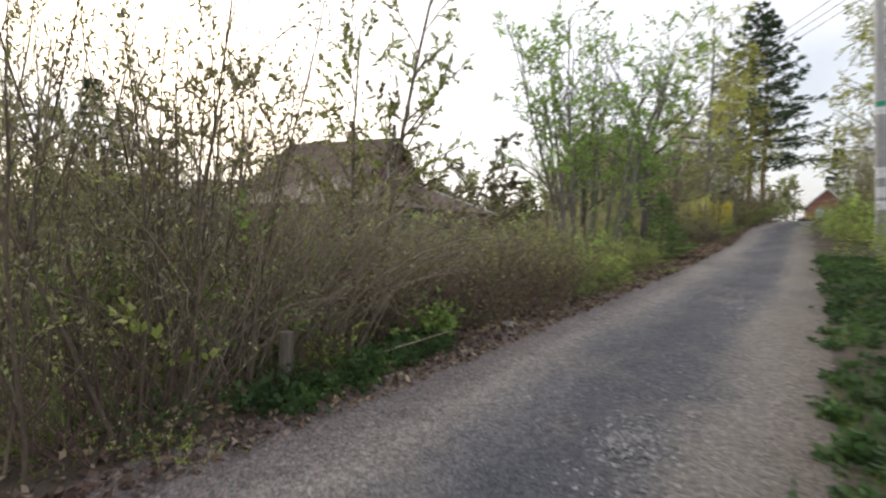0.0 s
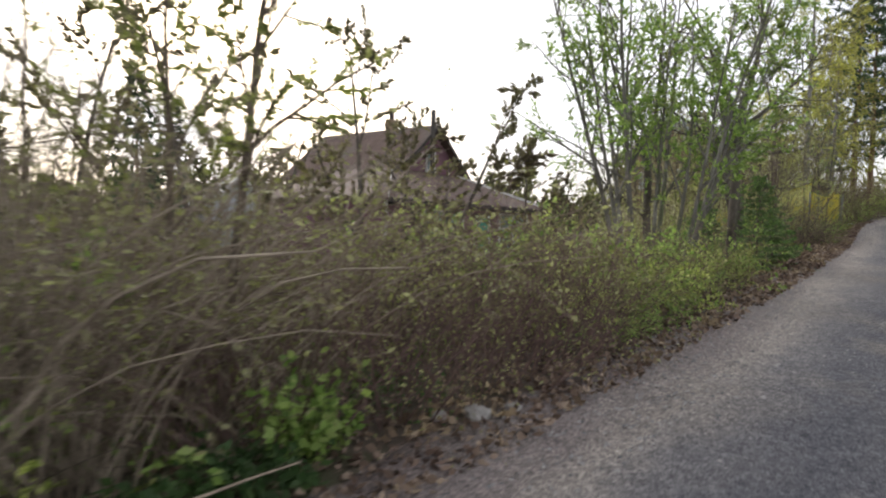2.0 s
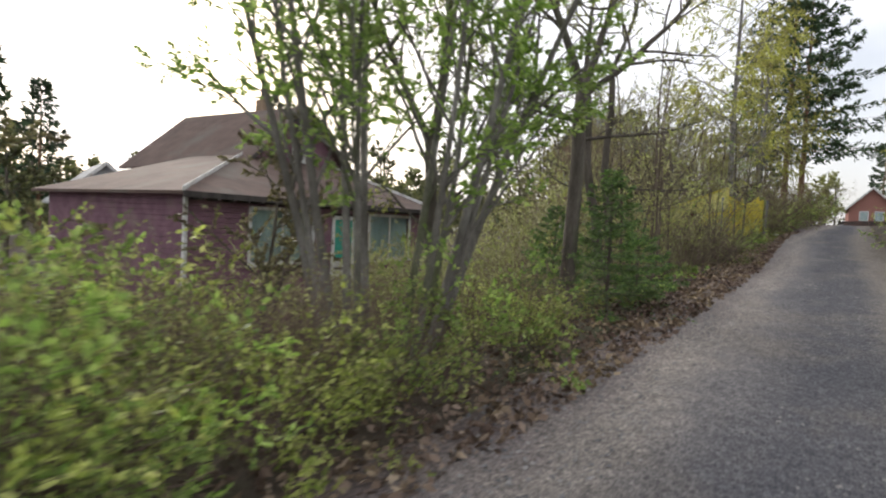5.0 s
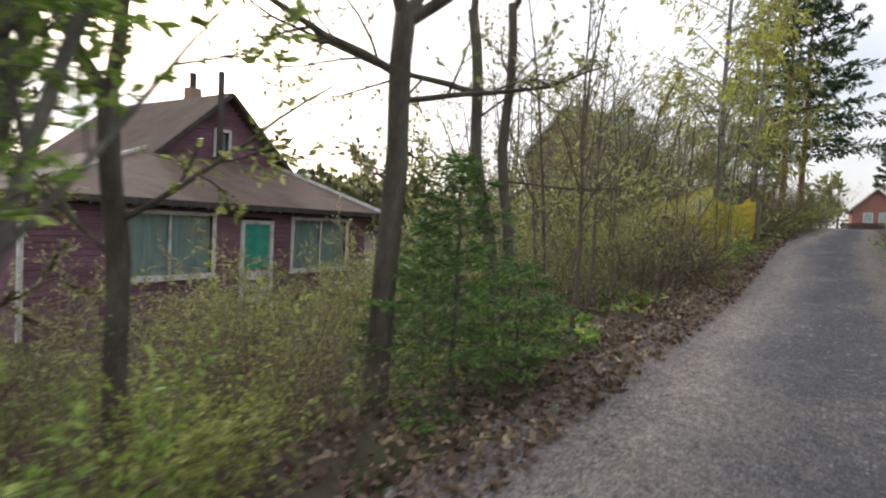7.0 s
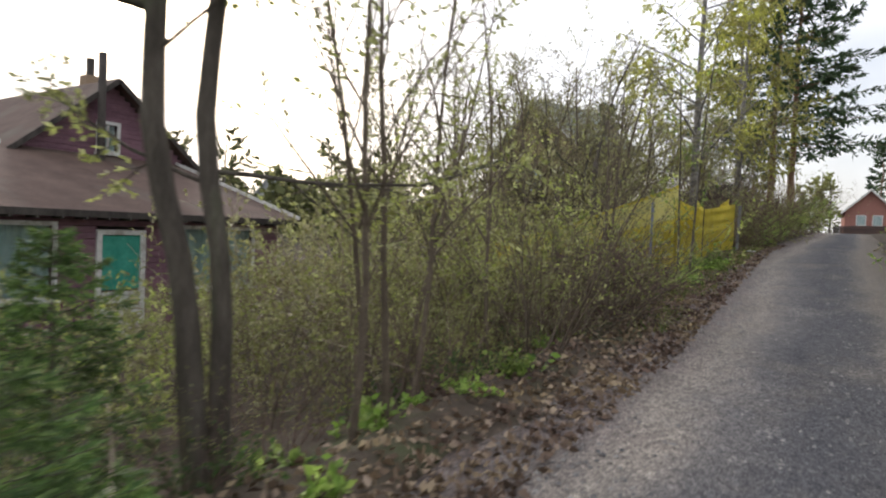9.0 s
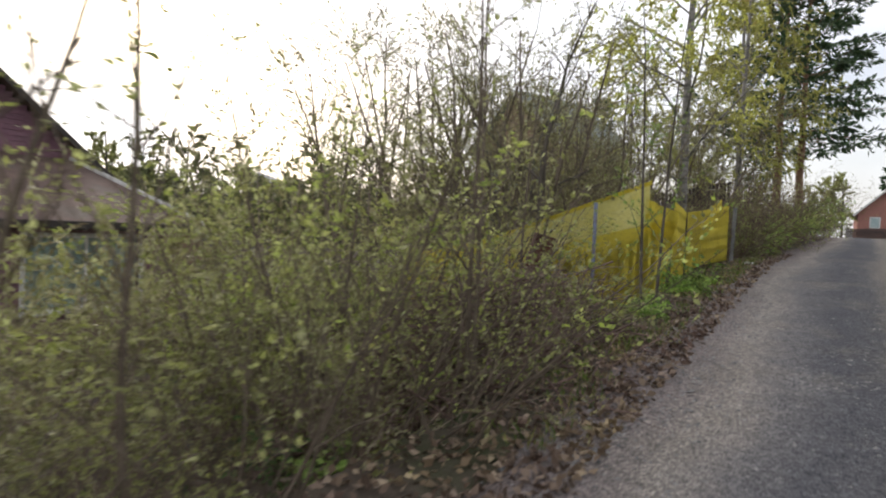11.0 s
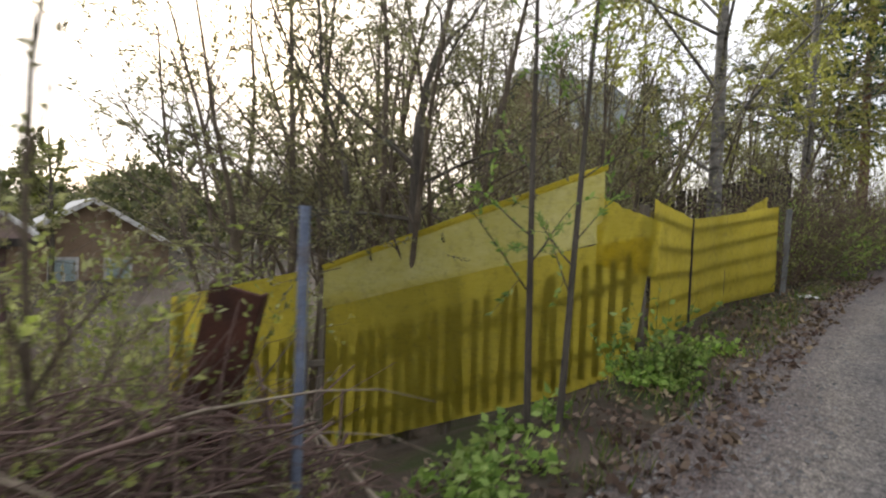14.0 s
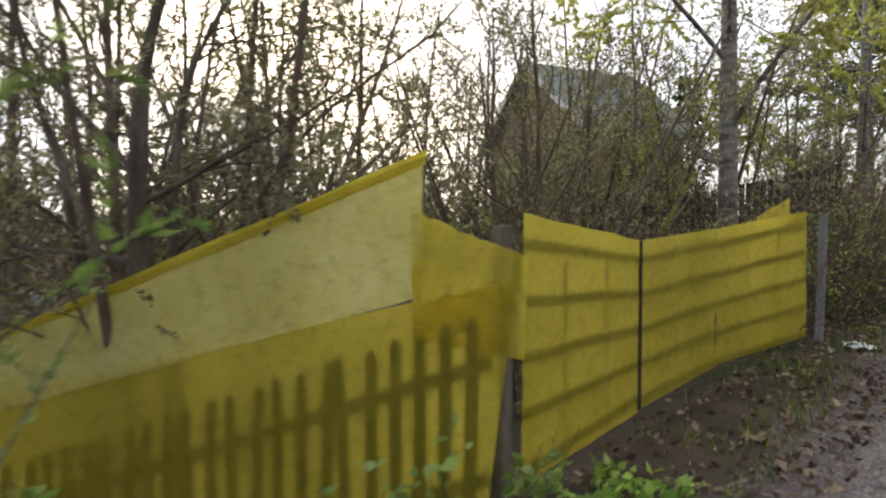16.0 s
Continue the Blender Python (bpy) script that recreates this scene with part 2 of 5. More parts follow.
M_TAN = rough_mat("tan_render", (0.24, 0.17, 0.11), (0.34, 0.25, 0.17), 2, 40, 0.9)
M_GREENROOF = rough_mat("grey_green_roofing", (0.14, 0.165, 0.15), (0.23, 0.26, 0.24), 2, 30, 0.7)
M_DARKWOOD = rough_mat("dark_wood", (0.035, 0.03, 0.028), (0.085, 0.075, 0.065), 5, 50, 0.85, (1, 1, 0.2))
M_PAPER = rough_mat("paper", (0.62, 0.63, 0.64), (0.8, 0.8, 0.8), 9, 60, 0.8)
M_GREENPAPER = rough_mat("green_print", (0.03, 0.3, 0.17), (0.05, 0.4, 0.24), 9, 60, 0.7)
M_METAL = rough_mat("grey_sheet_metal", (0.34, 0.36, 0.37), (0.5, 0.52, 0.53), 3, 40, 0.5, metal=0.6)


def glass_mat():
    m, n, l, bs = nodes_of("window_glass")
    bs.inputs["Base Color"].default_value = (0.85, 0.92, 0.9, 1)
    bs.inputs["Roughness"].default_value, bs.inputs["Transmission Weight"].default_value, bs.inputs["IOR"].default_value = 0.04, 1.0, 1.45
    return m


M_GLASS = glass_mat()

# ---- helpers of the scene ----
TAN = math.tan(radians(3.5))


def lerp_rows(rows, v):
    for (a, p), (b, q) in zip(rows, rows[1:]):
        if v <= b:
            f = max(0.0, (v - a) / (b - a))
            return p + (q - p) * f
    return rows[-1][1]


LEFT = [(-30, -2.9), (-3, -2.75), (2, -2.25), (9, -1.65), (18, -1.15), (28, -1.1), (33, -1.0), (42, 0.1), (50, 0.75), (70, 1.2), (120, 2)]
RIGHT = [(-30, 0.9), (0, 1.0), (9, 1.45), (20, 1.65), (33, 2.1), (43, 2.7), (60, 3.5), (120, 5)]


def crest(y):
    if y < 40:
        return y * TAN
    if y < 66:
        u = y - 40
        return 40 * TAN + TAN * u - (TAN + 0.012) / 52 * u * u
    return 40 * TAN + TAN * 26 - (TAN + 0.012) / 52 * 676 - 0.012 * (y - 66)


def gz(x, y):
    """Height of the ground."""
    z = crest(y)
    s = lerp_rows(LEFT, y) - 0.85 - x
    if s > 0:
        reach = lerp_rows([(-30, 6.5), (6, 6.0), (20, 2.7), (30, 2.6), (34, 4.0), (60, 8)], y)
        z -= 1.8 * (1 - math.exp(-s / reach))
    r = x - lerp_rows(RIGHT, y)
    if r > 0:
        z += 0.12 * (1 - math.exp(-r / 0.8))
    off = max(0.0, max(s + 0.6, r))
    return z + 0.05 * min(1, off) * noise.noise((x * 0.9, y * 0.9, 0)) + 0.02 * noise.noise((x * 2.3, y * 2.3, 4))


def mesh_of(name, verts, faces, mat, smooth=False):
    me = bpy.data.meshes.new(name)
    me.from_pydata(verts, [], faces)
    me.materials.append(mat)
    if smooth:
        me.polygons.foreach_set("use_smooth", [True] * len(me.polygons))
    me.update()
    return me


def part(name, me, parent=None, label=""):
    ob = new(name, me)
    if parent is not None:
        ob.parent = parent
    if label:
        ob["label"] = label
    return ob


def empty(name, at, label, category, group="", kind="", rz=0):
    ob = new(name)
    ob.empty_display_size = 0.2
    ob.matrix_basis = pose(*at, 0, 0, rz)
    return tagged(ob, label, category, group, kind)


def box_mesh(name, size, mat, at=(0, 0, 0), bev=0.006, turn=None):
    """A box with bevelled edges, centred at a place, as a mesh."""
    bm = bmesh.new()
    bmesh.ops.create_cube(bm, size=1)
    bmesh.ops.scale(bm, vec=size, verts=bm.verts)
    if bev:
        bmesh.ops.bevel(bm, geom=bm.edges[:], offset=min(bev, min(size) * 0.3), segments=1, affect="EDGES")
    if turn is not None:
        bmesh.ops.transform(bm, matrix=turn, verts=bm.verts)
    bmesh.ops.translate(bm, vec=at, verts=bm.verts)
    me = bpy.data.meshes.new(name)
    bm.to_mesh(me)
    bm.free()
    me.materials.append(mat)
    return me


def tube_into(V, F, pts, radii, sides):
    """A tapered tube along a line of points, added to lists of vertices and faces."""
    base = len(V)
    n = len(pts)
    ref = Vector((0.3, 0.9, 0.2))
    for i, p in enumerate(pts):
        d = (pts[min(i + 1, n - 1)] - pts[max(i - 1, 0)])
        if d.length < 1e-6:
            d = Vector((0, 0, 1))
        d.normalize()
        a = d.cross(ref)
        if a.length < 0.1:
            a = d.cross(Vector((1, 0, 0)))
        a.normalize()
        b = d.cross(a)
        for k in range(sides):
            w = 2 * math.pi * k / sides
            V.append(p + (a * math.cos(w) + b * math.sin(w)) * radii[i])
    for i in range(n - 1):
        for k in range(sides):
            k2 = (k + 1) % sides
            F.append((base + i * sides + k, base + i * sides + k2, base + (i + 1) * sides + k2, base + (i + 1) * sides + k))
    if sides > 3:
        F.append(tuple(base + (n - 1) * sides + k for k in range(sides)))


def leaf_mesh(name, anchors, mat, size, slim, rng, folded=0.25):
    """Many small folded leaves at (place, way) anchors."""
    n = len(anchors)
    P = np.array([a[0][:] for a in anchors], float).reshape(-1, 3)
    D = np.array([a[1][:] for a in anchors], float).reshape(-1, 3)
    R = rng.normal(size=(n, 3))
    D = D + 0.75 * R / np.linalg.norm(R, axis=1)[:, None]
    D /= np.linalg.norm(D, axis=1)[:, None] + 1e-9
    S = np.cross(D, rng.normal(size=(n, 3)))
    S /= np.linalg.norm(S, axis=1)[:, None] + 1e-9
    N = np.cross(D, S)
    L = size * rng.uniform(0.55, 1.25, size=(n, 1))
    W = L * slim * 0.5
    v0, v2 = P, P + D * L + N * L * 0.12 * rng.normal(size=(n, 1))
    mid = P + D * L * 0.45
    v1, v3 = mid + S * W + N * W * folded, mid - S * W + N * W * folded
    V = np.stack([v0, v1, v2, v3], 1).reshape(-1, 3)
    F = np.arange(4 * n).reshape(-1, 4)
    me = bpy.data.meshes.new(name)
    me.vertices.add(4 * n)
    me.vertices.foreach_set("co", V.ravel())
    me.loops.add(4 * n)
    me.loops.foreach_set("vertex_index", F.ravel().astype(np.int32))
    me.polygons.add(n)
    me.polygons.foreach_set("loop_start", (np.arange(n) * 4).astype(np.int32))
    me.update(calc_edges=True)
    me.validate()
    me.materials.append(mat)
    return me


class Plant:
    """Grows stems by levels and remembers where leaves sit."""

    def __init__(self, seed):
        self.r, self.V, self.F, self.leaves, self.limb = random.Random(seed), [], [], [], 0.55
        self.np = np.random.default_rng(seed)

    def way(self, d, angle):
        """A way that leans from d by about an angle."""
        r = self.r
        q = Vector((r.gauss(0, 1), r.gauss(0, 1), r.gauss(0, 1)))
        side = q - d * q.dot(d)
        if side.length < 1e-4:
            side = Vector((1, 0, 0))
        side.normalize()
        a = radians(angle * r.uniform(0.6, 1.35))
        return (d * math.cos(a) + side * math.sin(a)).normalized()

    def stem(self, p, d, length, r0, r1, wob, pull, n=6, sides=4):
        pts, rad, d = [p.copy()], [r0], d.copy()
        for i in range(n):
            g = self.r.gauss
            d = (d + Vector((g(0, wob), g(0, wob), g(0, wob) + pull)) / n * 2).normalized()
            pts.append(pts[-1] + d * (length / n))
            rad.append(r0 + (r1 - r0) * (i + 1) / n)
        tube_into(self.V, self.F, pts, rad, sides)
        return pts, rad

    def grow(self, p, d, length, r0, levels, k=0):
        """levels: (children, from, angle, ratio, wobble, pull, leaves a metre)."""
        count, start, angle, ratio, wob, pull, per = levels[k]
        n = (7, 4, 2, 1)[min(k, 3)] if k + 1 < len(levels) else (5, 2, 1, 1)[min(k, 3)]
        pts, rad = self.stem(p, d, length, r0, max(0.0012, r0 * (0.25 if k == 0 else 0.35)), wob, pull, n, (8, 5, 3, 3)[min(k, 3)] if r0 > 0.012 else 3)
        if k + 1 < len(levels):
            for j in range(max(1, round(count * self.r.uniform(0.8, 1.2)))):
                u = start + (1 - start) * (j + self.r.random()) / max(1, count)
                u = min(u, 0.99)
                i = int(u * n)
                q = pts[i].lerp(pts[i + 1], u * n - i)
                dd = (pts[i + 1] - pts[i]).normalized()
                self.grow(q, self.way(dd, angle), length * ratio * (1.15 - 0.6 * u) * self.r.uniform(0.7, 1.25), rad[i] * self.limb, levels, k + 1)
        if per:
            for j in range(max(1, int(length * per * self.r.uniform(0.6, 1.4)))):
                u = self.r.uniform(0.15, 1.0)
                i = min(int(u * n), n - 1)
                self.leaves.append((pts[i].lerp(pts[i + 1], u * n - i), (pts[i + 1] - pts[i]).normalized()))

    def thing(self, name, label, category, stem_mat, leaf_mat_, size, slim, names=("branchwork", "foliage"), leaf_label="", group=""):
        ob = empty(name, (0, 0, 0), label, category, group)
        part(names[0], mesh_of(names[0], self.V, self.F, stem_mat, True), ob)
        if self.leaves:
            part(names[1], leaf_mesh(names[1], self.leaves, leaf_mat_, size, slim, self.np), ob, leaf_label)
        return ob


def shrub(seed, n, h, spread, lean, levels, r0=0.008, base=0.25):
    pl = Plant(seed)
    for i in range(n):
        a = pl.r.uniform(0, 2 * math.pi)
        q = pl.r.random() ** 0.5
        p = Vector((math.cos(a) * base * q, math.sin(a) * base * q, -0.05))
        tilt = radians(lean * (0.25 + q) * pl.r.uniform(0.5, 1.4))
        b = a + pl.r.gauss(0, 0.5)
        d = Vector((math.cos(b) * math.sin(tilt), math.sin(b) * math.sin(tilt), math.cos(tilt)))
        pl.grow(p, d, h * pl.r.uniform(0.6, 1.1), r0 * pl.r.uniform(0.7, 1.3), levels)
    return pl


PLACED = {}


def scatter(protos, spots, seed, sink=0.03):
    """Copies of prototypes on the ground; the prototypes themselves take the first spots."""
    r = random.Random(seed)
    for i, (x, y, s) in enumerate(spots):
        src = protos[i % len(protos)]
        m = pose(x, y, gz(x, y) - sink, r.gauss(0, 3), r.gauss(0, 3), r.uniform(0, 360))
        if id(src) not in PLACED:
            PLACED[id(src)] = True
            ob = src
            ob.matrix_basis = m
        else:
            ob = copy_thing(src, m)
        ob.scale = (s * r.uniform(0.92, 1.08), s * r.uniform(0.92, 1.08), s)


def spots(n, x0, x1, y0, y1, s0, s1, seed, gap=0.0):
    r = random.Random(seed)
    out = []
    for _ in range(n * 30):
        if len(out) == n:
            break
        x, y = r.uniform(x0, x1), r.uniform(y0, y1)
        if all((x - a) ** 2 + (y - b) ** 2 > gap * gap for a, b, _ in out):
            out.append((x, y, r.uniform(s0, s1)))
    return out

# ---- ground and road ----


def steps(rows):
    out = []
    for a, b, d in rows:
        v = a
        while v < b - 1e-6:
            out.append(v)
            v += d
    return out + [rows[-1][1]]


def build_ground():
    xs = steps([(-900, -200, 100), (-200, -60, 20), (-60, -16, 4), (-16, -8, 1), (-8, 6, 0.3), (6, 20, 1.5), (20, 60, 8), (60, 200, 20), (200, 900, 100)])
    ys = steps([(-900, -200, 100), (-200, -40, 20), (-40, -8, 2), (-8, 40, 0.3), (40, 70, 1), (70, 160, 8), (160, 900, 60)])
    V = [(x, y, gz(x, y) - (0.03 if lerp_rows(LEFT, y) - 0.1 < x < lerp_rows(RIGHT, y) else 0)) for y in ys for x in xs]
    w = len(xs)
    F = [(j * w + i, j * w + i + 1, (j + 1) * w + i + 1, (j + 1) * w + i) for j in range(len(ys) - 1) for i in range(w - 1)]
    tagged(new("ground", mesh_of("ground", V, F, M_GROUND, True)), "dark soil and leaf mould beside the lane", "ground", kind="structure")
    V, F, n = [], [], 22
    ys = steps([(-30, -8, 1), (-8, 40, 0.25), (40, 110, 1)])
    for y in ys:
        l = lerp_rows(LEFT, y) - 0.3 + 0.16 * noise.noise((0, y * 1.1, 7)) + 0.08 * noise.noise((3, y * 3.3, 7))
        r = lerp_rows(RIGHT, y) + 0.15 + 0.16 * noise.noise((9, y * 0.5, 7)) + 0.03 * noise.noise((5, y * 2.1, 7))
        for i in range(n):
            u = i / (n - 1)
            x = l + (r - l) * u
            rut = -0.03 * (math.exp(-((u - 0.25) / 0.1) ** 2) + math.exp(-((u - 0.72) / 0.1) ** 2))
            edge = -0.035 if i in (0, n - 1) else 0.012
            V.append((x, y, gz(x, y) + edge + rut * 0.4 + 0.012 * noise.noise((x * 3, y * 3, 1))))
    F = [(j * n + i, j * n + i + 1, (j + 1) * n + i + 1, (j + 1) * n + i) for j in range(len(ys) - 1) for i in range(n - 1)]
    me = mesh_of("road", V, F, M_ROAD, True)
    layer = me.uv_layers.new(name="across")
    for loop in me.loops:
        k = loop.vertex_index
        layer.data[loop.index].uv = ((k % n) / (n - 1), (k // n) * 0.05)
    tagged(new("road", me), "grey gravel lane with worn sandy wheel tracks", "road", kind="structure")


build_ground()


def stones(name, spots_, label, mat=M_STONE):
    r = random.Random(5)
    V, F = [], []
    for x, y, s in spots_:
        b = len(V)
        z = gz(x, y) + 0.005
        ring = [(math.cos(a) * s * r.uniform(0.7, 1.2), math.sin(a) * s * r.uniform(0.6, 1.1)) for a in (0.3, 1.7, 2.9, 4.2, 5.4)]
        V += [(x + px, y + py, z + s * r.uniform(-0.1, 0.25)) for px, py in ring]
        V.append((x + ring[0][0] * 0.3, y + ring[1][1] * 0.3, z + s * r.uniform(0.45, 0.85)))
        F += [(b + k, b + (k + 1) % 5, b + 5) for k in range(5)]
    return tagged(new(name, mesh_of(name, V, F, mat)), label, "gravel", kind="stuff")


def gravel_spots():
    r = random.Random(21)
    out = []
    while len(out) < 24000:
        y = r.uniform(-4.5, 34)
        l, rr = lerp_rows(LEFT, y), lerp_rows(RIGHT, y)
        u = r.random()
        if r.random() < 0.45:
            u = u * u * 0.3
        x = l - 0.15 + (rr - l + 0.3) * u
        if noise.noise((x * 0.9, y * 0.35, 3)) + 0.35 * r.random() < -0.05:
            continue
        out.append((x, y, 0.006 + 0.016 * r.random() ** 2.2))
    for cx, cy, sx, sy, n in ((-0.25, -1.15, 0.35, 0.75, 900), (0.25, 21.7, 0.3, 0.5, 420), (-0.1, 16.5, 0.4, 1.6, 500), (0.1, 5.5, 0.4, 1.6, 500), (-0.75, 4.2, 0.3, 0.9, 160)):
        for _ in range(n):
            out.append((r.gauss(cx, sx * 0.5), r.gauss(cy, sy * 0.5), 0.007 + 0.019 * r.random() ** 2))
    return out


stones("gravel", gravel_spots(), "loose grey crushed stone scattered over the lane")


def rock(x, y, s, label):
    bm = bmesh.new()
    bmesh.ops.create_icosphere(bm, subdivisions=2, radius=1)
    for v in bm.verts:
        k = 1 + 0.35 * noise.noise(v.co * 1.3 + Vector((x, y, 0)))
        v.co = Vector((v.co.x * s * 1.3 * k, v.co.y * s * k, v.co.z * s * 0.6 * k))
    me = bpy.data.meshes.new("rock")
    bm.to_mesh(me)
    bm.free()
    me.materials.append(M_ROCK)
    ob = tagged(new("rock", me), label, "rock")
    ob.matrix_basis = pose(x, y, gz(x, y) + s * 0.25, 0, 0, x * 90)


rock(-2.42, 1.85, 0.09, "pale grey stone at the edge of the lane")
rock(-2.62, 1.7, 0.06, "small pale stone at the edge of the lane")
rock(-2.3, 2.15, 0.05, "small pale stone at the edge of the lane")


def litter_leaves():
    r, A = random.Random(9), []
    for _ in range(20000):
        y = r.uniform(-5, 36)
        dense = lerp_rows([(-5, 0.7), (2, 0.9), (9, 0.9), (12, 1), (20, 1), (27, 0.5), (36, 0.4)], y)
        if r.random() > dense:
            continue
        x = lerp_rows(LEFT, y) + 0.3 - abs(r.gauss(0, 1)) * 0.75
        A.append((Vector((x, y, gz(x, y) + 0.012 + 0.02 * r.random())), Vector((r.gauss(0, 1), r.gauss(0, 1), 0.12))))
    me = leaf_mesh("leaf_litter", A, M_LITTER, 0.075, 0.62, np.random.default_rng(4), 0.5)
    tagged(new("leaf_litter", me), "brown dead leaves strewn along the verge", "leaves", kind="stuff")


litter_leaves()

# ---- shrubs and trees ----
# children, from, angle, ratio, wobble, pull, leaves a metre
WILLOW = [(10, 0.12, 30, 0.36, 0.2, 0.06, 0), (4, 0.2, 36, 0.42, 0.25, 0.05, 9), (0, 0, 0, 0, 0.2, 0.02, 26)]
ARCH = [(5, 0.35, 30, 0.3, 0.2, -0.45, 0), (3, 0.3, 34, 0.4, 0.3, -0.1, 4), (0, 0, 0, 0, 0.25, -0.1, 10)]
BROWN = [(6, 0.2, 40, 0.45, 0.3, -0.06, 0), (3, 0.25, 42, 0.45, 0.3, 0, 1), (0, 0, 0, 0, 0.2, 0, 3)]
SPIREA = [(6, 0.2, 46, 0.44, 0.3, -0.1, 0), (3, 0.2, 44, 0.5, 0.3, 0.0, 16), (0, 0, 0, 0, 0.2, 0, 44)]
MOUND = [(7, 0.15, 44, 0.44, 0.3, -0.06, 0), (4, 0.2, 44, 0.46, 0.3, -0.02, 6), (0, 0, 0, 0, 0.2, 0, 30)]
LOW = [(4, 0.2, 44, 0.6, 0.3, -0.1, 8), (0, 0, 0, 0, 0.3, 0, 40)]

willow = [shrub(11 + i, 12, 4.3, 0, 15, WILLOW, 0.016, 0.5).thing("willow_bush", "tall bare-stemmed willow bush with sparse small leaves", "bush", (M_TWIG, M_DRY)[i], (M_BUD, M_LEAFY)[i], 0.05, 0.45, group="willow thicket") for i in range(2)]
arch = [shrub(21 + i, 46, 3.1, 0, 24, ARCH, 0.012, 0.4).thing("arching_bush", "dry bush of arching pale brown canes", "bush", M_DRY, M_LEAFY, 0.045, 0.45, group="arching canes") for i in range(2)]
brown = [shrub(31 + i, 24, 1.7, 0, 34, BROWN, 0.008, 0.35).thing("brown_bush", "leafless bush of fine reddish brown twigs", "bush", M_REDTWIG, M_LEAFY, 0.04, 0.5, group="brown thicket") for i in range(3)]
spirea = [shrub(41 + i, 17, 1.3, 0, 42, SPIREA, 0.007, 0.35).thing("spirea_bush", "dense spirea bush with small yellow-green leaves", "bush", M_TWIG, (M_LEAF, M_LEAFB, M_LEAF, M_LEAFB)[i], 0.056, 0.55, group="hedge of spirea") for i in range(4)]
mound = [shrub(51 + i, 16, 2.9, 0, 42, MOUND, 0.013, 0.6).thing("thicket_bush", "tall tangled bush just coming into olive leaf", "bush", (M_DRY, M_TWIG, M_DRY)[i], (M_BUD, M_LEAFY, M_LEAF)[i], 0.07, 0.5, group="roadside thicket") for i in range(3)]
HAZEL = [(6, 0.25, 34, 0.36, 0.2, 0.0, 0), (4, 0.2, 42, 0.44, 0.25, -0.03, 2), (0, 0, 0, 0, 0.2, 0, 17)]
low = [shrub(61 + i, 18, 0.6, 0, 50, LOW, 0.004, 0.3).thing("undergrowth", "low green undergrowth among dead leaves", "undergrowth", M_TWIG, (M_LEAFD, M_LEAF)[i % 2], 0.055, 0.55, group="undergrowth") for i in range(2)]
hazel = [shrub(66 + i, 9, 3.0, 0, 26, HAZEL, 0.013, 0.35).thing("hazel_bush", "open upright bush with scattered fresh leaves", "bush", M_TWIG, (M_LEAFY, M_LEAF)[i], 0.054, 0.55, group="open bushes by the brushwood") for i in range(2)]

# willow thicket at the start
scatter(willow, [(-3.7, -2.6, 1.0), (-4.4, -3.4, 1.05), (-4.3, -1.6, 1.0), (-5.2, -2.4, 1.1), (-3.5, -3.7, 0.85), (-6.0, -1.2, 0.95)], 1)
scatter(arch, [(-4.0, -1.2, 0.95), (-4.2, -0.4, 1.0), (-4.0, 0.5, 0.95), (-5.0, 0.2, 1.05), (-3.8, -2.0, 0.7), (-4.9, -0.9, 1.1), (-3.9, 1.3, 0.85), (-3.7, -0.2, 0.8)], 2)
scatter(brown, [(-3.0, 1.6, 1.0), (-3.4, 2.4, 1.1), (-2.9, 2.9, 1.0), (-3.7, 1.5, 1.1), (-3.3, 3.7, 1.1), (-4.3, 2.5, 1.2), (-2.8, 4.2, 0.9), (-4.2, 3.8, 1.2), (-5.1, 1.5, 1.3), (-5.2, 3.2, 1.3), (-3.3, 0.7, 0.9), (-3.6, 5.2, 1.1), (-4.4, 0.9, 1.1), (-2.75, 2.2, 0.7), (-6.2, 2.6, 1.4), (-6, 4.6, 1.4), (-2.9, 9.2, 0.6), (-2.7, 10.8, 0.6), (-2.7, 14.0, 0.5), (-2.6, 16.0, 0.55), (-2.4, 17.6, 0.5), (-3.2, 15.2, 0.6), (-3.4, 17.4, 0.7), (-2.2, 18.6, 0.5), (-2.5, 19.6, 0.65), (-2.25, 20.6, 0.6), (-2.8, 20.6, 0.75), (-2.5, 21.6, 0.65), (-3.2, 21.6, 0.8), (-2.4, 22.5, 0.5), (-3.0, 22.7, 0.7), (-3.6, 19.4, 0.8), (-3.6, -3.3, 0.7), (-3.8, -2.4, 0.75), (-3.6, 22.5, 0.95), (-2.9, 22.2, 0.75), (-3.9, 23.3, 0.9), (-2.4, 33.5, 1.2), (-2.0, 34.6, 1.2), (-1.9, 35.9, 1.3), (-1.7, 37.2, 1.3), (-1.3, 38.8, 1.3), (-2.9, 36.6, 1.5), (-3.0, 34.8, 1.4)], 3)
scatter(spirea, [(-2.7, 4.9, 0.9), (-3.0, 5.7, 1.05), (-2.5, 6.1, 0.85), (-2.35, 8.9, 0.95), (-2.6, 6.9, 0.65), (-2.45, 7.8, 0.5), (-2.6, 9.9, 0.55), (-4.9, 6.6, 1.4), (-2.25, 9.5, 0.6), (-2.35, 5.4, 0.6), (-2.25, 7.4, 0.6), (-5, 5, 1.6), (-5.5, 4.2, 1.6), (-6.3, 6.2, 1.8), (-4.6, 4.6, 1.5), (-4.9, -0.6, 1.5), (-5.4, -2.0, 1.6), (-4.6, -2.4, 1.2), (-5.6, 0.9, 1.6), (-2.35, 4.2, 0.5)], 4)
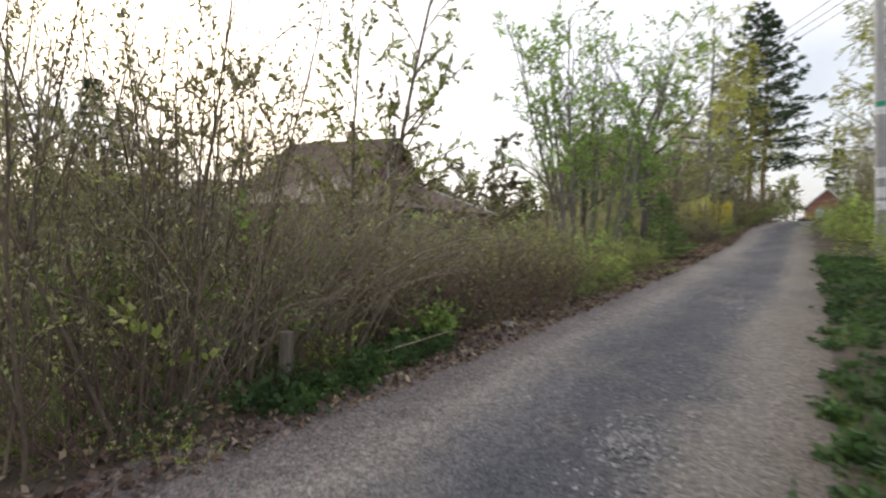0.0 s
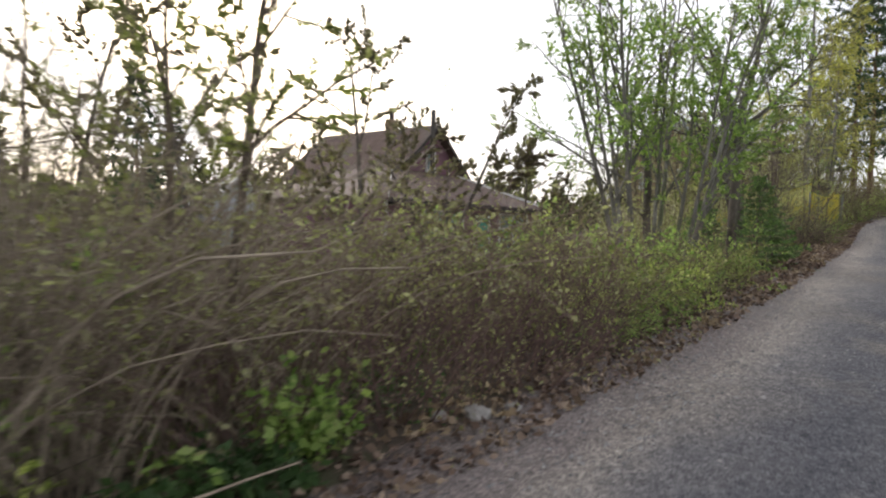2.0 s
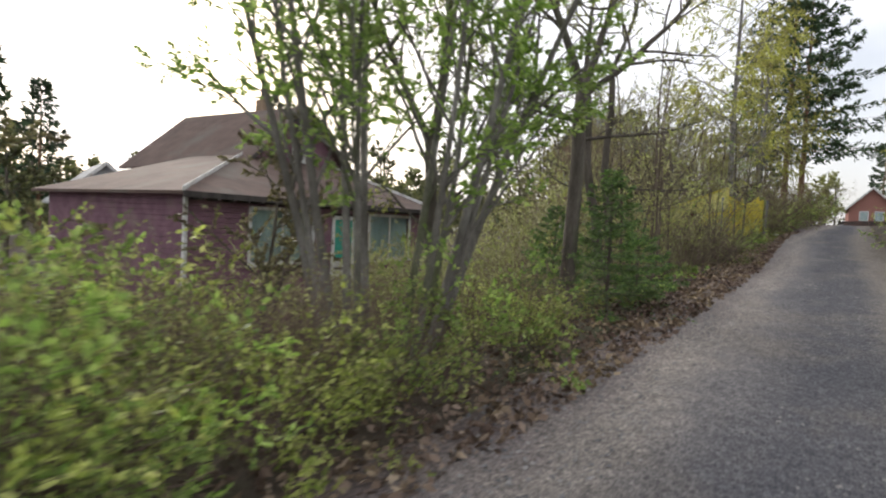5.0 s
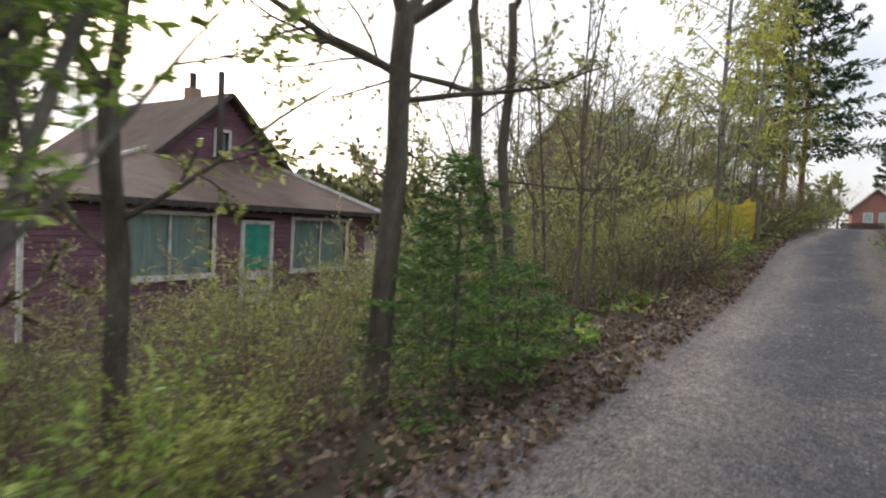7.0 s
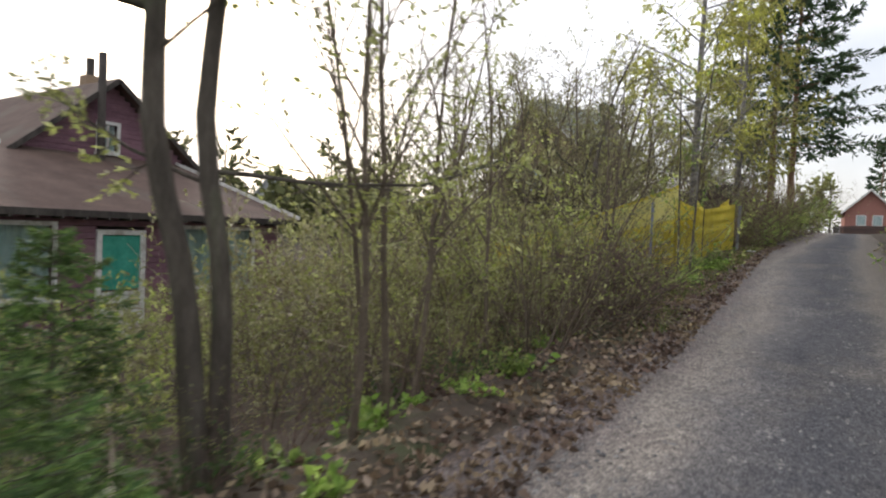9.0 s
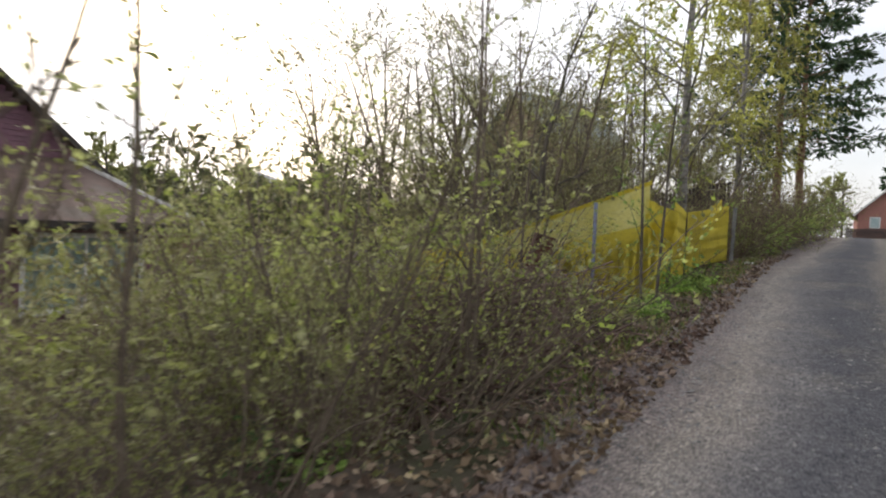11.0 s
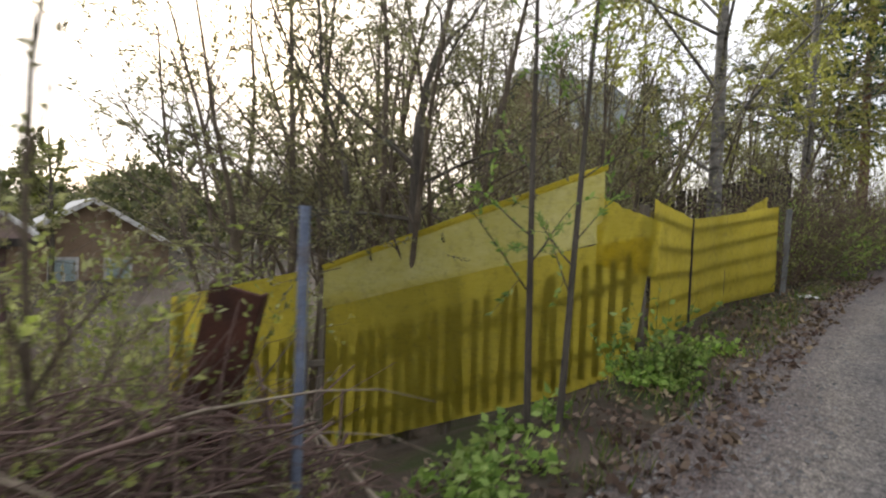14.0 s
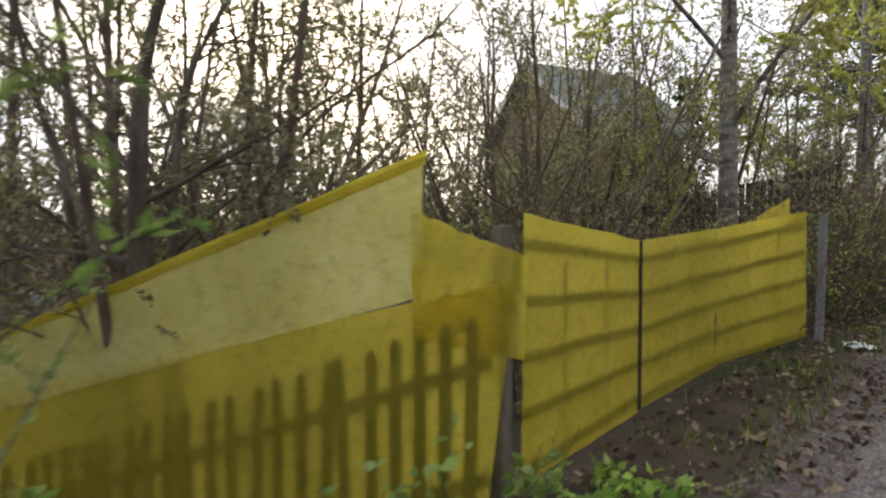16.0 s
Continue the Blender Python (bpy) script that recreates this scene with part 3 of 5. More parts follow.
scatter(brown, [(-3.2, 7.2, 0.85), (-2.7, 8.2, 0.5), (-2.6, 3.4, 0.8), (-2.5, 2.7, 0.65), (-3.0, 10.6, 0.65), (-3.3, 11.2, 0.7), (-2.6, 10.6, 0.4), (-3.9, 11.4, 0.8), (-3.5, 6.3, 1.0), (-4.2, 5.7, 1.1), (-2.9, 5.1, 0.7), (-2.75, 6.6, 0.7), (-2.7, 7.6, 0.65), (-3.1, 4.5, 0.8), (-4.0, 8.0, 0.85), (-4.4, 9.2, 0.9), (-3.4, 9.3, 0.6), (-5.3, 8.3, 1.0), (-4.0, 7.2, 0.9), (-4.8, 10.4, 0.8), (-3.1, 8.0, 0.6), (-5.6, 9.6, 0.9), (-3.2, -3.0, 0.8)], 41)
scatter(spirea, spots(8, -10, -6.4, -2, 13, 1.3, 1.8, 5, 1.2), 5)
scatter(low, spots(14, -3.6, -2.2, 10, 20, 0.5, 0.9, 6, 0.5) + spots(10, -3.6, -2.6, -3.5, 2, 0.4, 0.8, 7, 0.5) + spots(7, -5.5, -2.6, 20, 25, 0.5, 0.9, 8, 0.5), 6)
scatter(hazel, [(-1.75, 18.9, 0.6), (-1.85, 19.8, 0.6), (-2.1, 17.6, 0.72), (-2.3, 18.5, 0.85), (-2.8, 19.4, 0.95), (-2.5, 19.0, 0.7), (-3.4, 18.7, 1.0), (-2.9, 20.6, 0.8), (-3.3, 20.6, 1.0), (-3.0, 21.7, 0.85), (-3.7, 22.6, 0.8), (-4.2, 20.0, 1.1), (-2.6, 16.4, 0.6), (-3.5, 16.2, 0.8), (-4.6, 22.2, 0.9)], 42)
# thicket before and behind the yellow fence
scatter(mound, [(-4.5, 18.2, 0.95), (-5.3, 20.2, 1.35), (-4.3, 21.4, 1.0), (-6.4, 20.4, 1.4), (-4.0, 19.6, 0.85), (-6.2, 22.5, 1.05), (-6.6, 18.5, 1.05), (-7.6, 21.0, 1.15), (-7.2, 24.4, 1.0), (-8.8, 23.4, 1.15), (-3.3, 18.4, 0.62), (-9.5, 26, 0.7), (-8.2, 27.6, 0.55), (-7.6, 29.0, 0.5), (-6.2, 30.4, 0.6), (-4.9, 31.6, 0.8), (-7.4, 30.6, 0.7), (-9.4, 30.2, 0.7), (-4.3, 32.8, 0.75), (-6.4, 33.4, 1.0), (-10.8, 33.5, 1.2), (-8.4, 35.5, 1.2), (-4.6, 16.3, 0.75), (-5.8, 14.6, 0.7)], 7)
scatter(mound, [(-3.3, 20.7, 0.6), (-3.0, 17.0, 0.4), (-3.6, 22.2, 0.7), (-7.6, 14.2, 0.75), (-9.2, 16.0, 0.75), (-8.6, 18.2, 0.8), (-10.6, 14.0, 0.7), (-7.0, 16.6, 0.75), (-10.6, 18.6, 0.6), (-11.2, 22.0, 0.8), (-6.0, 13.4, 0.6), (-2.0, 22.4, 0.3), (-2.3, 18.7, 0.42), (-4.2, 13.2, 0.5), (-5.2, 12.0, 0.6), (-6.6, 11.0, 0.7)], 71)
scatter(mound, [(-2.5, 34.2, 0.62), (-2.2, 35.4, 0.66), (-3.0, 36.0, 0.75), (-2.2, 37.2, 0.7), (-2.7, 38.4, 0.8), (-1.7, 39.6, 0.7), (-3.6, 40.5, 0.9), (-1.8, 42.4, 0.8), (-3.0, 46.0, 1.1), (-1.4, 50.5, 1.0), (-8.2, 38.0, 1.5), (-10.2, 39.0, 1.6), (-6.8, 40.5, 1.4), (-9.4, 40.2, 1.75), (-11.4, 39.6, 1.8), (-8.4, 41.2, 1.7), (-10.4, 37.4, 1.5)], 8)
scatter(spirea, [(-4.0, 20.4, 1.2), (-4.6, 22.4, 1.2)], 91)
scatter(brown, [(-2.2, 33.8, 1.5), (-2.6, 34.8, 1.7), (-2.2, 35.6, 1.7), (-2.9, 36.4, 1.9), (-2.0, 36.8, 1.6), (-2.3, 38.0, 1.8), (-1.6, 38.2, 1.5), (-3.2, 38.2, 2.0), (-1.5, 39.8, 1.7), (-1.0, 41.2, 1.7), (-2.2, 41.0, 2.0), (-0.8, 43.4, 1.8), (-0.3, 45.6, 1.8)], 92)
scatter(spirea, [(-2.3, 34.4, 1.3), (-2.0, 36.2, 1.4), (-1.6, 38.4, 1.4), (-1.1, 40.6, 1.4), (-0.7, 43.0, 1.5), (-0.2, 46.0, 1.5), (0.0, 49.5, 1.6), (0.2, 53.5, 1.6)], 9)


def tree(seed, height, r0, levels, name, label, bark, leaf, size, slim, trunks=1, lean=4, base=0.0, group="", limb=0.55):
    pl = Plant(seed)
    pl.limb = limb
    for i in range(trunks):
        a = 2 * math.pi * i / trunks + pl.r.uniform(0, 1)
        t = radians(lean * pl.r.uniform(0.5, 1.3))
        d = Vector((math.cos(a) * math.sin(t), math.sin(a) * math.sin(t), math.cos(t)))
        k = pl.r.uniform(0.75, 1.05) if trunks > 1 else 1
        pl.grow(Vector((math.cos(a) * base, math.sin(a) * base, -0.15)), d, height * k, r0 * k, levels)
    return pl.thing(name, label, "tree", bark, leaf, size, slim, ("trunk", "crown"), group=group)


def plant_at(ob, x, y, rz=0, s=1.0, rx=0, ry=0):
    ob.matrix_basis = pose(x, y, gz(x, y), rx, ry, rz)
    ob.scale = (s, s, s)
    return ob


ROWAN = [(10, 0.3, 34, 0.3, 0.1, 0.04, 0), (5, 0.2, 40, 0.45, 0.2, 0.05, 8), (3, 0.3, 40, 0.5, 0.2, 0.0, 36), (0, 0, 0, 0, 0.2, 0, 66)]
THIN = [(9, 0.3, 34, 0.28, 0.13, 0.05, 0), (4, 0.25, 38, 0.42, 0.2, 0.05, 6), (0, 0, 0, 0, 0.2, 0, 22)]
BIGT = [(10, 0.28, 50, 0.38, 0.1, 0.05, 0), (6, 0.25, 42, 0.44, 0.22, 0.04, 2), (4, 0.3, 42, 0.5, 0.2, -0.04, 10), (0, 0, 0, 0, 0.2, -0.1, 26)]
BIRCH = [(20, 0.22, 55, 0.28, 0.04, 0.04, 0), (8, 0.2, 45, 0.5, 0.14, -0.06, 6), (5, 0.2, 42, 0.55, 0.2, -0.3, 28), (0, 0, 0, 0, 0.2, -0.3, 46)]
ALDER = [(9, 0.2, 42, 0.36, 0.2, 0.04, 0), (6, 0.25, 42, 0.44, 0.28, 0.03, 4), (3, 0.3, 40, 0.5, 0.2, 0.0, 24), (0, 0, 0, 0, 0.2, 0, 44)]
SAPL = [(15, 0.2, 44, 0.15, 0.05, 0.03, 0), (3, 0.2, 42, 0.5, 0.16, 0.0, 18), (0, 0, 0, 0, 0.2, 0, 46)]

plant_at(tree(71, 5.8, 0.05, ROWAN, "rowan_tree", "many-stemmed rowan with pale grey bark and bright new leaves", M_GREYBARK, M_LEAFB, 0.07, 0.45, 12, 13, 0.36), -3.31, 8.5, 0, 1.05)
plant_at(tree(72, 4.9, 0.04, [(15, 0.35, 36, 0.24, 0.1, 0.06, 0), (7, 0.25, 38, 0.42, 0.2, 0.05, 16), (0, 0, 0, 0, 0.2, 0, 80)], "young_tree", "slender young tree with sparse new leaves", M_TWIG, M_LEAF, 0.065, 0.5, 2, 5, 0.12), -4.0, 0.82)


LIMB = [(10, 0.2, 46, 0.4, 0.32, 0.05, 0), (6, 0.2, 42, 0.46, 0.3, 0.0, 9), (0, 0, 0, 0, 0.2, -0.06, 30)]


def limbed_tree(seed, stems, label, bark, leaf, size):
    """Stems with limbs set by hand: (foot, top, foot radius, top radius, [(share of height, way, length, radius)])."""
    pl = Plant(seed)
    for foot, top, r0, r1, limbs in stems:
        a, b = Vector(foot), Vector(top)
        pts, rad = [], []
        for i in range(11):
            u = i / 10
            bend = Vector((noise.noise((seed, u * 2.5, 0)), noise.noise((seed, u * 2.5, 5)), 0)) * 0.12 * math.sin(math.pi * u)
            pts.append(a.lerp(b, u) + bend)
            rad.append((r0 + (r1 - r0) * u) * (1 + 0.35 * math.exp(-u * 14)) * (1 + 0.1 * noise.noise((seed, u * 9, 9))))
        tube_into(pl.V, pl.F, pts, rad, 10)
        for u, way, length, r in limbs:
            i = min(int(u * 10), 9)
            pl.grow(pts[i].lerp(pts[i + 1], u * 10 - i), Vector(way).normalized(), length, r, LIMB)
    return pl.thing("alder_tree", label, "tree", bark, leaf, size, 0.5, ("trunk", "crown"))


plant_at(limbed_tree(73, [((0, 0, -0.2), (0.05, 0.12, 3.0), 0.098, 0.085, [
    (0.99, (-0.25, -0.2, 1), 3.2, 0.06), (0.98, (0.75, 0.5, 0.55), 2.6, 0.05), (0.97, (0.1, 0.3, 1), 3.4, 0.06), (0.86, (-0.8, -0.5, 0.45), 2.2, 0.035), (0.8, (0.9, 0.3, 0.25), 1.6, 0.025), (0.6, (-0.7, 0.2, 0.3), 1.0, 0.014)])],
    "dark-barked roadside tree with spreading limbs", M_BARK, M_LEAFY, 0.06), -2.66, 11.55)
plant_at(limbed_tree(74, [((0, 0, -0.2), (-0.12, -0.08, 2.6), 0.085, 0.07, [
    (0.99, (-0.5, -0.35, 1), 3.2, 0.05), (0.98, (0.12, 0.1, 1), 3.6, 0.055), (0.7, (0.6, 0.5, 0.6), 1.8, 0.025), (0.6, (-0.6, -0.3, 0.5), 1.6, 0.02)])],
    "dark-barked forked tree beside the hedge", M_BARK, M_LEAF, 0.065), -3.84, 10.29)
plant_at(limbed_tree(75, [
    ((0.1, 0.0, -0.2), (-0.36, -0.2, 4.0), 0.085, 0.06, [(0.77, (-0.62, -0.74, 0.06), 2.8, 0.04), (0.98, (-0.05, 0.0, 1), 2.4, 0.045), (0.7, (0.8, 0.2, 0.5), 1.2, 0.016)]),
    ((0.14, 0.1, -0.2), (0.02, 0.06, 4.1), 0.072, 0.05, [(0.98, (0.2, 0.3, 1), 2.5, 0.04), (0.52, (0.8, 0.45, 0.1), 1.9, 0.018), (0.8, (-0.5, 0.4, 0.5), 1.4, 0.02), (0.5, (-0.8, -0.3, 0.35), 1.3, 0.016)])],
    "roadside tree of two stems with a long side branch", M_BARK, M_LEAFY, 0.06), -3.07, 14.27)
plum = tree(76, 3.7, 0.045, [(9, 0.2, 44, 0.4, 0.16, 0.02, 0), (6, 0.25, 42, 0.45, 0.24, 0.0, 20), (0, 0, 0, 0, 0.2, 0, 90)], "plum_tree", "small spreading garden tree with dull olive-brown leaves", M_BARK, M_PLUM, 0.075, 0.55, 2, 14, 0.1, "small garden trees")
plant_at(plum, -5.6, 4.4, 0, 1.25)
for x, y, rz, s in ((-6.9, 3.0, 80, 1.3), (-7.6, 6.8, 170, 1.05), (-8.8, 1.2, 260, 1.4), (-6.4, 9.8, 310, 1.0)):
    plant_at(copy_thing(plum, pose(0, 0, 0)), x, y, rz, s)
thin = [tree(81 + i, 4.8, 0.032, THIN, "young_tree", "slender leaning young tree, barely in leaf", M_TWIG, M_LEAFY, 0.06, 0.5, 1 + i, 8, 0.15, "thin roadside trees") for i in range(3)]
for i, (x, y, s) in enumerate([(-2.5, 14.9, 0.95), (-2.55, 15.7, 1.0), (-3.2, 16.4, 1.05), (-2.4, 17.3, 0.8), (-1.95, 19.6, 0.75), (-3.7, 19.6, 0.9), (-2.9, 22.0, 0.8), (-6.2, 0.6, 0.9)]):
    ob = thin[i] if i < 3 else copy_thing(thin[i % 3], pose(0, 0, 0))
    plant_at(ob, x, y, 67 * i, s)
alder = [tree(91 + i, 6.5, 0.06, ALDER, "alder_tree", "many-stemmed alder with catkins and tiny leaves", M_TWIG, M_BUD, 0.058, 0.45, 5, 14, 0.3, "alders behind the fence", 0.45) for i in range(2)]
for i, (x, y, s) in enumerate([(-4.75, 26.7, 1.0), (-6.4, 26.2, 1.05), (-5.9, 28.6, 1.05), (-8.0, 28.8, 1.15), (-4.6, 31.0, 0.9), (-7.4, 32.6, 1.1), (-9.6, 27.4, 1.2), (-10.4, 31.0, 1.2), (-4.6, 37.0, 1.0), (-5.6, 35.2, 1.15), (-7.2, 36.8, 1.25), (-5.8, 32.4, 0.95), (-6.9, 34.4, 1.0), (-3.8, 41.0, 1.0), (-3.0, 44.5, 1.0), (-4.8, 46.5, 1.1)]):
    ob = alder[i] if i < 2 else copy_thing(alder[i % 2], pose(0, 0, 0))
    plant_at(ob, x, y, 73 * i, s)
plant_at(limbed_tree(77, [
    ((0, 0, -0.2), (0.05, 0.1, 3.6), 0.085, 0.06, [(0.99, (0.1, 0.2, 1), 3.0, 0.045), (0.7, (-0.8, -0.35, 0.15), 2.4, 0.028), (0.85, (-0.6, -0.3, 0.7), 2.4, 0.03), (0.8, (0.8, 0.5, 0.5), 1.8, 0.022)]),
    ((-0.45, 0.1, -0.2), (-0.95, -0.1, 3.2), 0.05, 0.035, [(0.98, (-0.3, -0.1, 1), 2.6, 0.03), (0.7, (-0.7, -0.3, 0.6), 1.6, 0.018)]),
    ((-0.25, 0.3, -0.2), (-0.35, 0.5, 3.4), 0.045, 0.03, [(0.98, (0.1, 0.1, 1), 2.4, 0.026), (0.75, (0.6, 0.4, 0.6), 1.5, 0.016)])],
    "dark-stemmed alder standing close behind the fence", M_BARK, M_BUD, 0.05), -4.36, 26.12)
sap = tree(95, 4.6, 0.026, SAPL, "sapling", "straight rowan sapling with feathery new leaves", M_BARK, M_LEAFB, 0.06, 0.4, 1, 2, 0, "saplings by the fence", 0.32)
plant_at(sap, -1.84, 24.93)
plant_at(copy_thing(sap, pose(0, 0, 0)), -2.03, 24.86, 130, 1.05)
birch = tree(96, 13, 0.17, BIRCH, "birch_tree", "tall birch with hanging yellow-green spring leaves", M_BIRCHBARK, M_BIRCHLEAF, 0.095, 0.62, 1, 1.0, 0, "birches along the lane", 0.33)
plant_at(birch, -3.35, 34.6)
for x, y, rz, s in ((-2.6, 41.5, 300, 0.9), (-3.0, 46.0, 90, 1.0), (4.3, 23.5, 210, 0.8), (5.2, 29.0, 40, 0.85)):
    plant_at(copy_thing(birch, pose(0, 0, 0)), x, y, rz, s)


def conifer(seed, height, r0, start, spread, name, label, needle, bark, size, per, droop, whorl=6, gap=0.5, slim=0.16):
    """A trunk with whorls of boughs; each bough carries flat side twigs full of needles."""
    pl = Plant(seed)
    top = Vector((0, 0, height))
    n = 10
    pts = [Vector((0.03 * pl.r.gauss(0, 1) * height / 10, 0.03 * pl.r.gauss(0, 1) * height / 10, -0.2 + (height + 0.2) * i / n)) for i in range(n + 1)]
    tube_into(pl.V, pl.F, pts, [r0 * (1 - 0.93 * i / n) for i in range(n + 1)], 9)
    z = start * height
    while z < height * 0.98:
        u = (z / height - start) / (1 - start)
        for k in range(whorl):
            a = 2 * math.pi * (k + pl.r.random()) / whorl
            L = spread * (1.02 - u) ** 0.8 * pl.r.uniform(0.65, 1.15) + 0.04 * height * 0.3
            d = Vector((math.cos(a), math.sin(a), droop + 0.6 * u)).normalized()
            i = min(int((z + 0.2) / (height + 0.2) * n), n - 1)
            p = pts[i].lerp(pts[i + 1], (z + 0.2) / (height + 0.2) * n - i)
            bp, _ = pl.stem(p, d, L, max(0.004, r0 * 0.2 * (1 - u)), 0.002, 0.1, 0.06, 5, 4)
            for j in range(max(4, int(L / gap * 4))):
                v = pl.r.uniform(0.2, 1.0)
                q = bp[min(int(v * 5), 4)].lerp(bp[min(int(v * 5), 4) + 1], v * 5 - min(int(v * 5), 4))
                side = Vector((-d.y, d.x, 0)) * pl.r.choice((-1, 1)) * 0.9 + d * 0.7 + Vector((0, 0, pl.r.gauss(-0.1, 0.2)))
                tp, _ = pl.stem(q, side.normalized(), L * 0.34 * (1.2 - v), 0.0025, 0.001, 0.1, -0.1, 3, 3)
                for _ in range(per):
                    m = pl.r.randrange(3)
                    pl.leaves.append((tp[m].lerp(tp[m + 1], pl.r.random()), (tp[m + 1] - tp[m]).normalized()))
        z += gap * pl.r.uniform(0.8, 1.2) * (1.1 - 0.5 * u)
    return pl.thing(name, label, "tree", bark, needle, size, slim, ("trunk", "crown"))


spruce = conifer(101, 2.2, 0.035, 0.04, 1.05, "spruce_tree", "young dark green spruce at the roadside", M_SPRUCE, M_BARK, 0.08, 11, -0.1, 6, 0.16, 0.18)
plant_at(spruce, -2.23, 11.96, 0, 0.86)
plant_at(copy_thing(spruce, pose(0, 0, 0)), -3.65, 13.7, 130, 0.85)
plant_at(conifer(102, 1.2, 0.025, 0.05, 0.95, "spruce_tree", "small low spruce beside the lane", M_SPRUCE, M_BARK, 0.08, 12, -0.2, 6, 0.16, 0.18), -2.05, 12.75, 50, 0.85)
pine = conifer(103, 19, 0.24, 0.3, 5.6, "pine_tree", "tall pine with bare orange-brown trunk and dark crown", M_NEEDLE, M_PINEBARK, 0.4, 10, 0.0, 6, 1.05, 0.3)
plant_at(pine, -1.75, 52.0)
plant_at(copy_thing(pine, pose(0, 0, 0)), -0.75, 52.6, 140, 0.95)

# ---- yellow fence and gate ----
A0, A1 = Vector((-2.22, 27.28, 0)), Vector((-4.88, 25.42, 0))
ALONG = (A1 - A0).normalized()
OUT = Vector((-ALONG.y, ALONG.x, 0))
if OUT.y > 0:
    OUT = -OUT


def road_z(y):
    return y * TAN


def sheet(name, mat, grid, thick=0.004, label="", parent=None, crease=0.02, seed=0):
    """A crumpled sheet of plastic between four corners (bottom a, bottom b, top b, top a), finely divided."""
    a, b, c, d = [Vector(v) for v in grid]
    nu, nv = 26, 14
    nrm = (b - a).cross(d - a).normalized()
    V = []
    for j in range(nv + 1):
        for i in range(nu + 1):
            u, v = i / nu, j / nv
            p = a.lerp(b, u).lerp(d.lerp(c, u), v)
            k = crease * (noise.noise((u * 5 + seed, v * 2.5, seed)) + 0.5 * noise.noise((u * 11, v * 7 + seed, 2)))
            V.append(p + nrm * k + Vector((0, 0, 0.4 * k * (1 if j in (0, nv) else 0))))
    w = nu + 1
    F = [(j * w + i, j * w + i + 1, (j + 1) * w + i + 1, (j + 1) * w + i) for j in range(nv) for i in range(nu)]
    return part(name, mesh_of(name, V, F, mat, True), parent, label)


def picket_mesh(h):
    bm = bmesh.new()
    w, t = 0.033, 0.011
    out = [(-w, 0), (w, 0), (w, h - 0.05), (0.0, h), (-w, h - 0.05)]
    fr = [bm.verts.new((x, -t, z)) for x, z in out]
    bk = [bm.verts.new((x, t, z)) for x, z in out]
    bm.faces.new(fr)
    bm.faces.new(bk[::-1])
    for i in range(5):
        bm.faces.new((fr[i], bk[i], bk[(i + 1) % 5], fr[(i + 1) % 5]))
    bmesh.ops.recalc_face_normals(bm, faces=bm.faces)
    me = bpy.data.meshes.new("picket")
    bm.to_mesh(me)
    bm.free()
    me.materials.append(M_OLDWOOD)
    return me


def beam(name, a, b, w, t, mat, parent, label=""):
    """A squared timber from a to b."""
    a, b = Vector(a), Vector(b)
    turn = (b - a).to_track_quat("X", "Z").to_matrix().to_4x4()
    return part(name, box_mesh(name, ((b - a).length, t, w), mat, (a + b) / 2, 0.004, turn), parent, label)


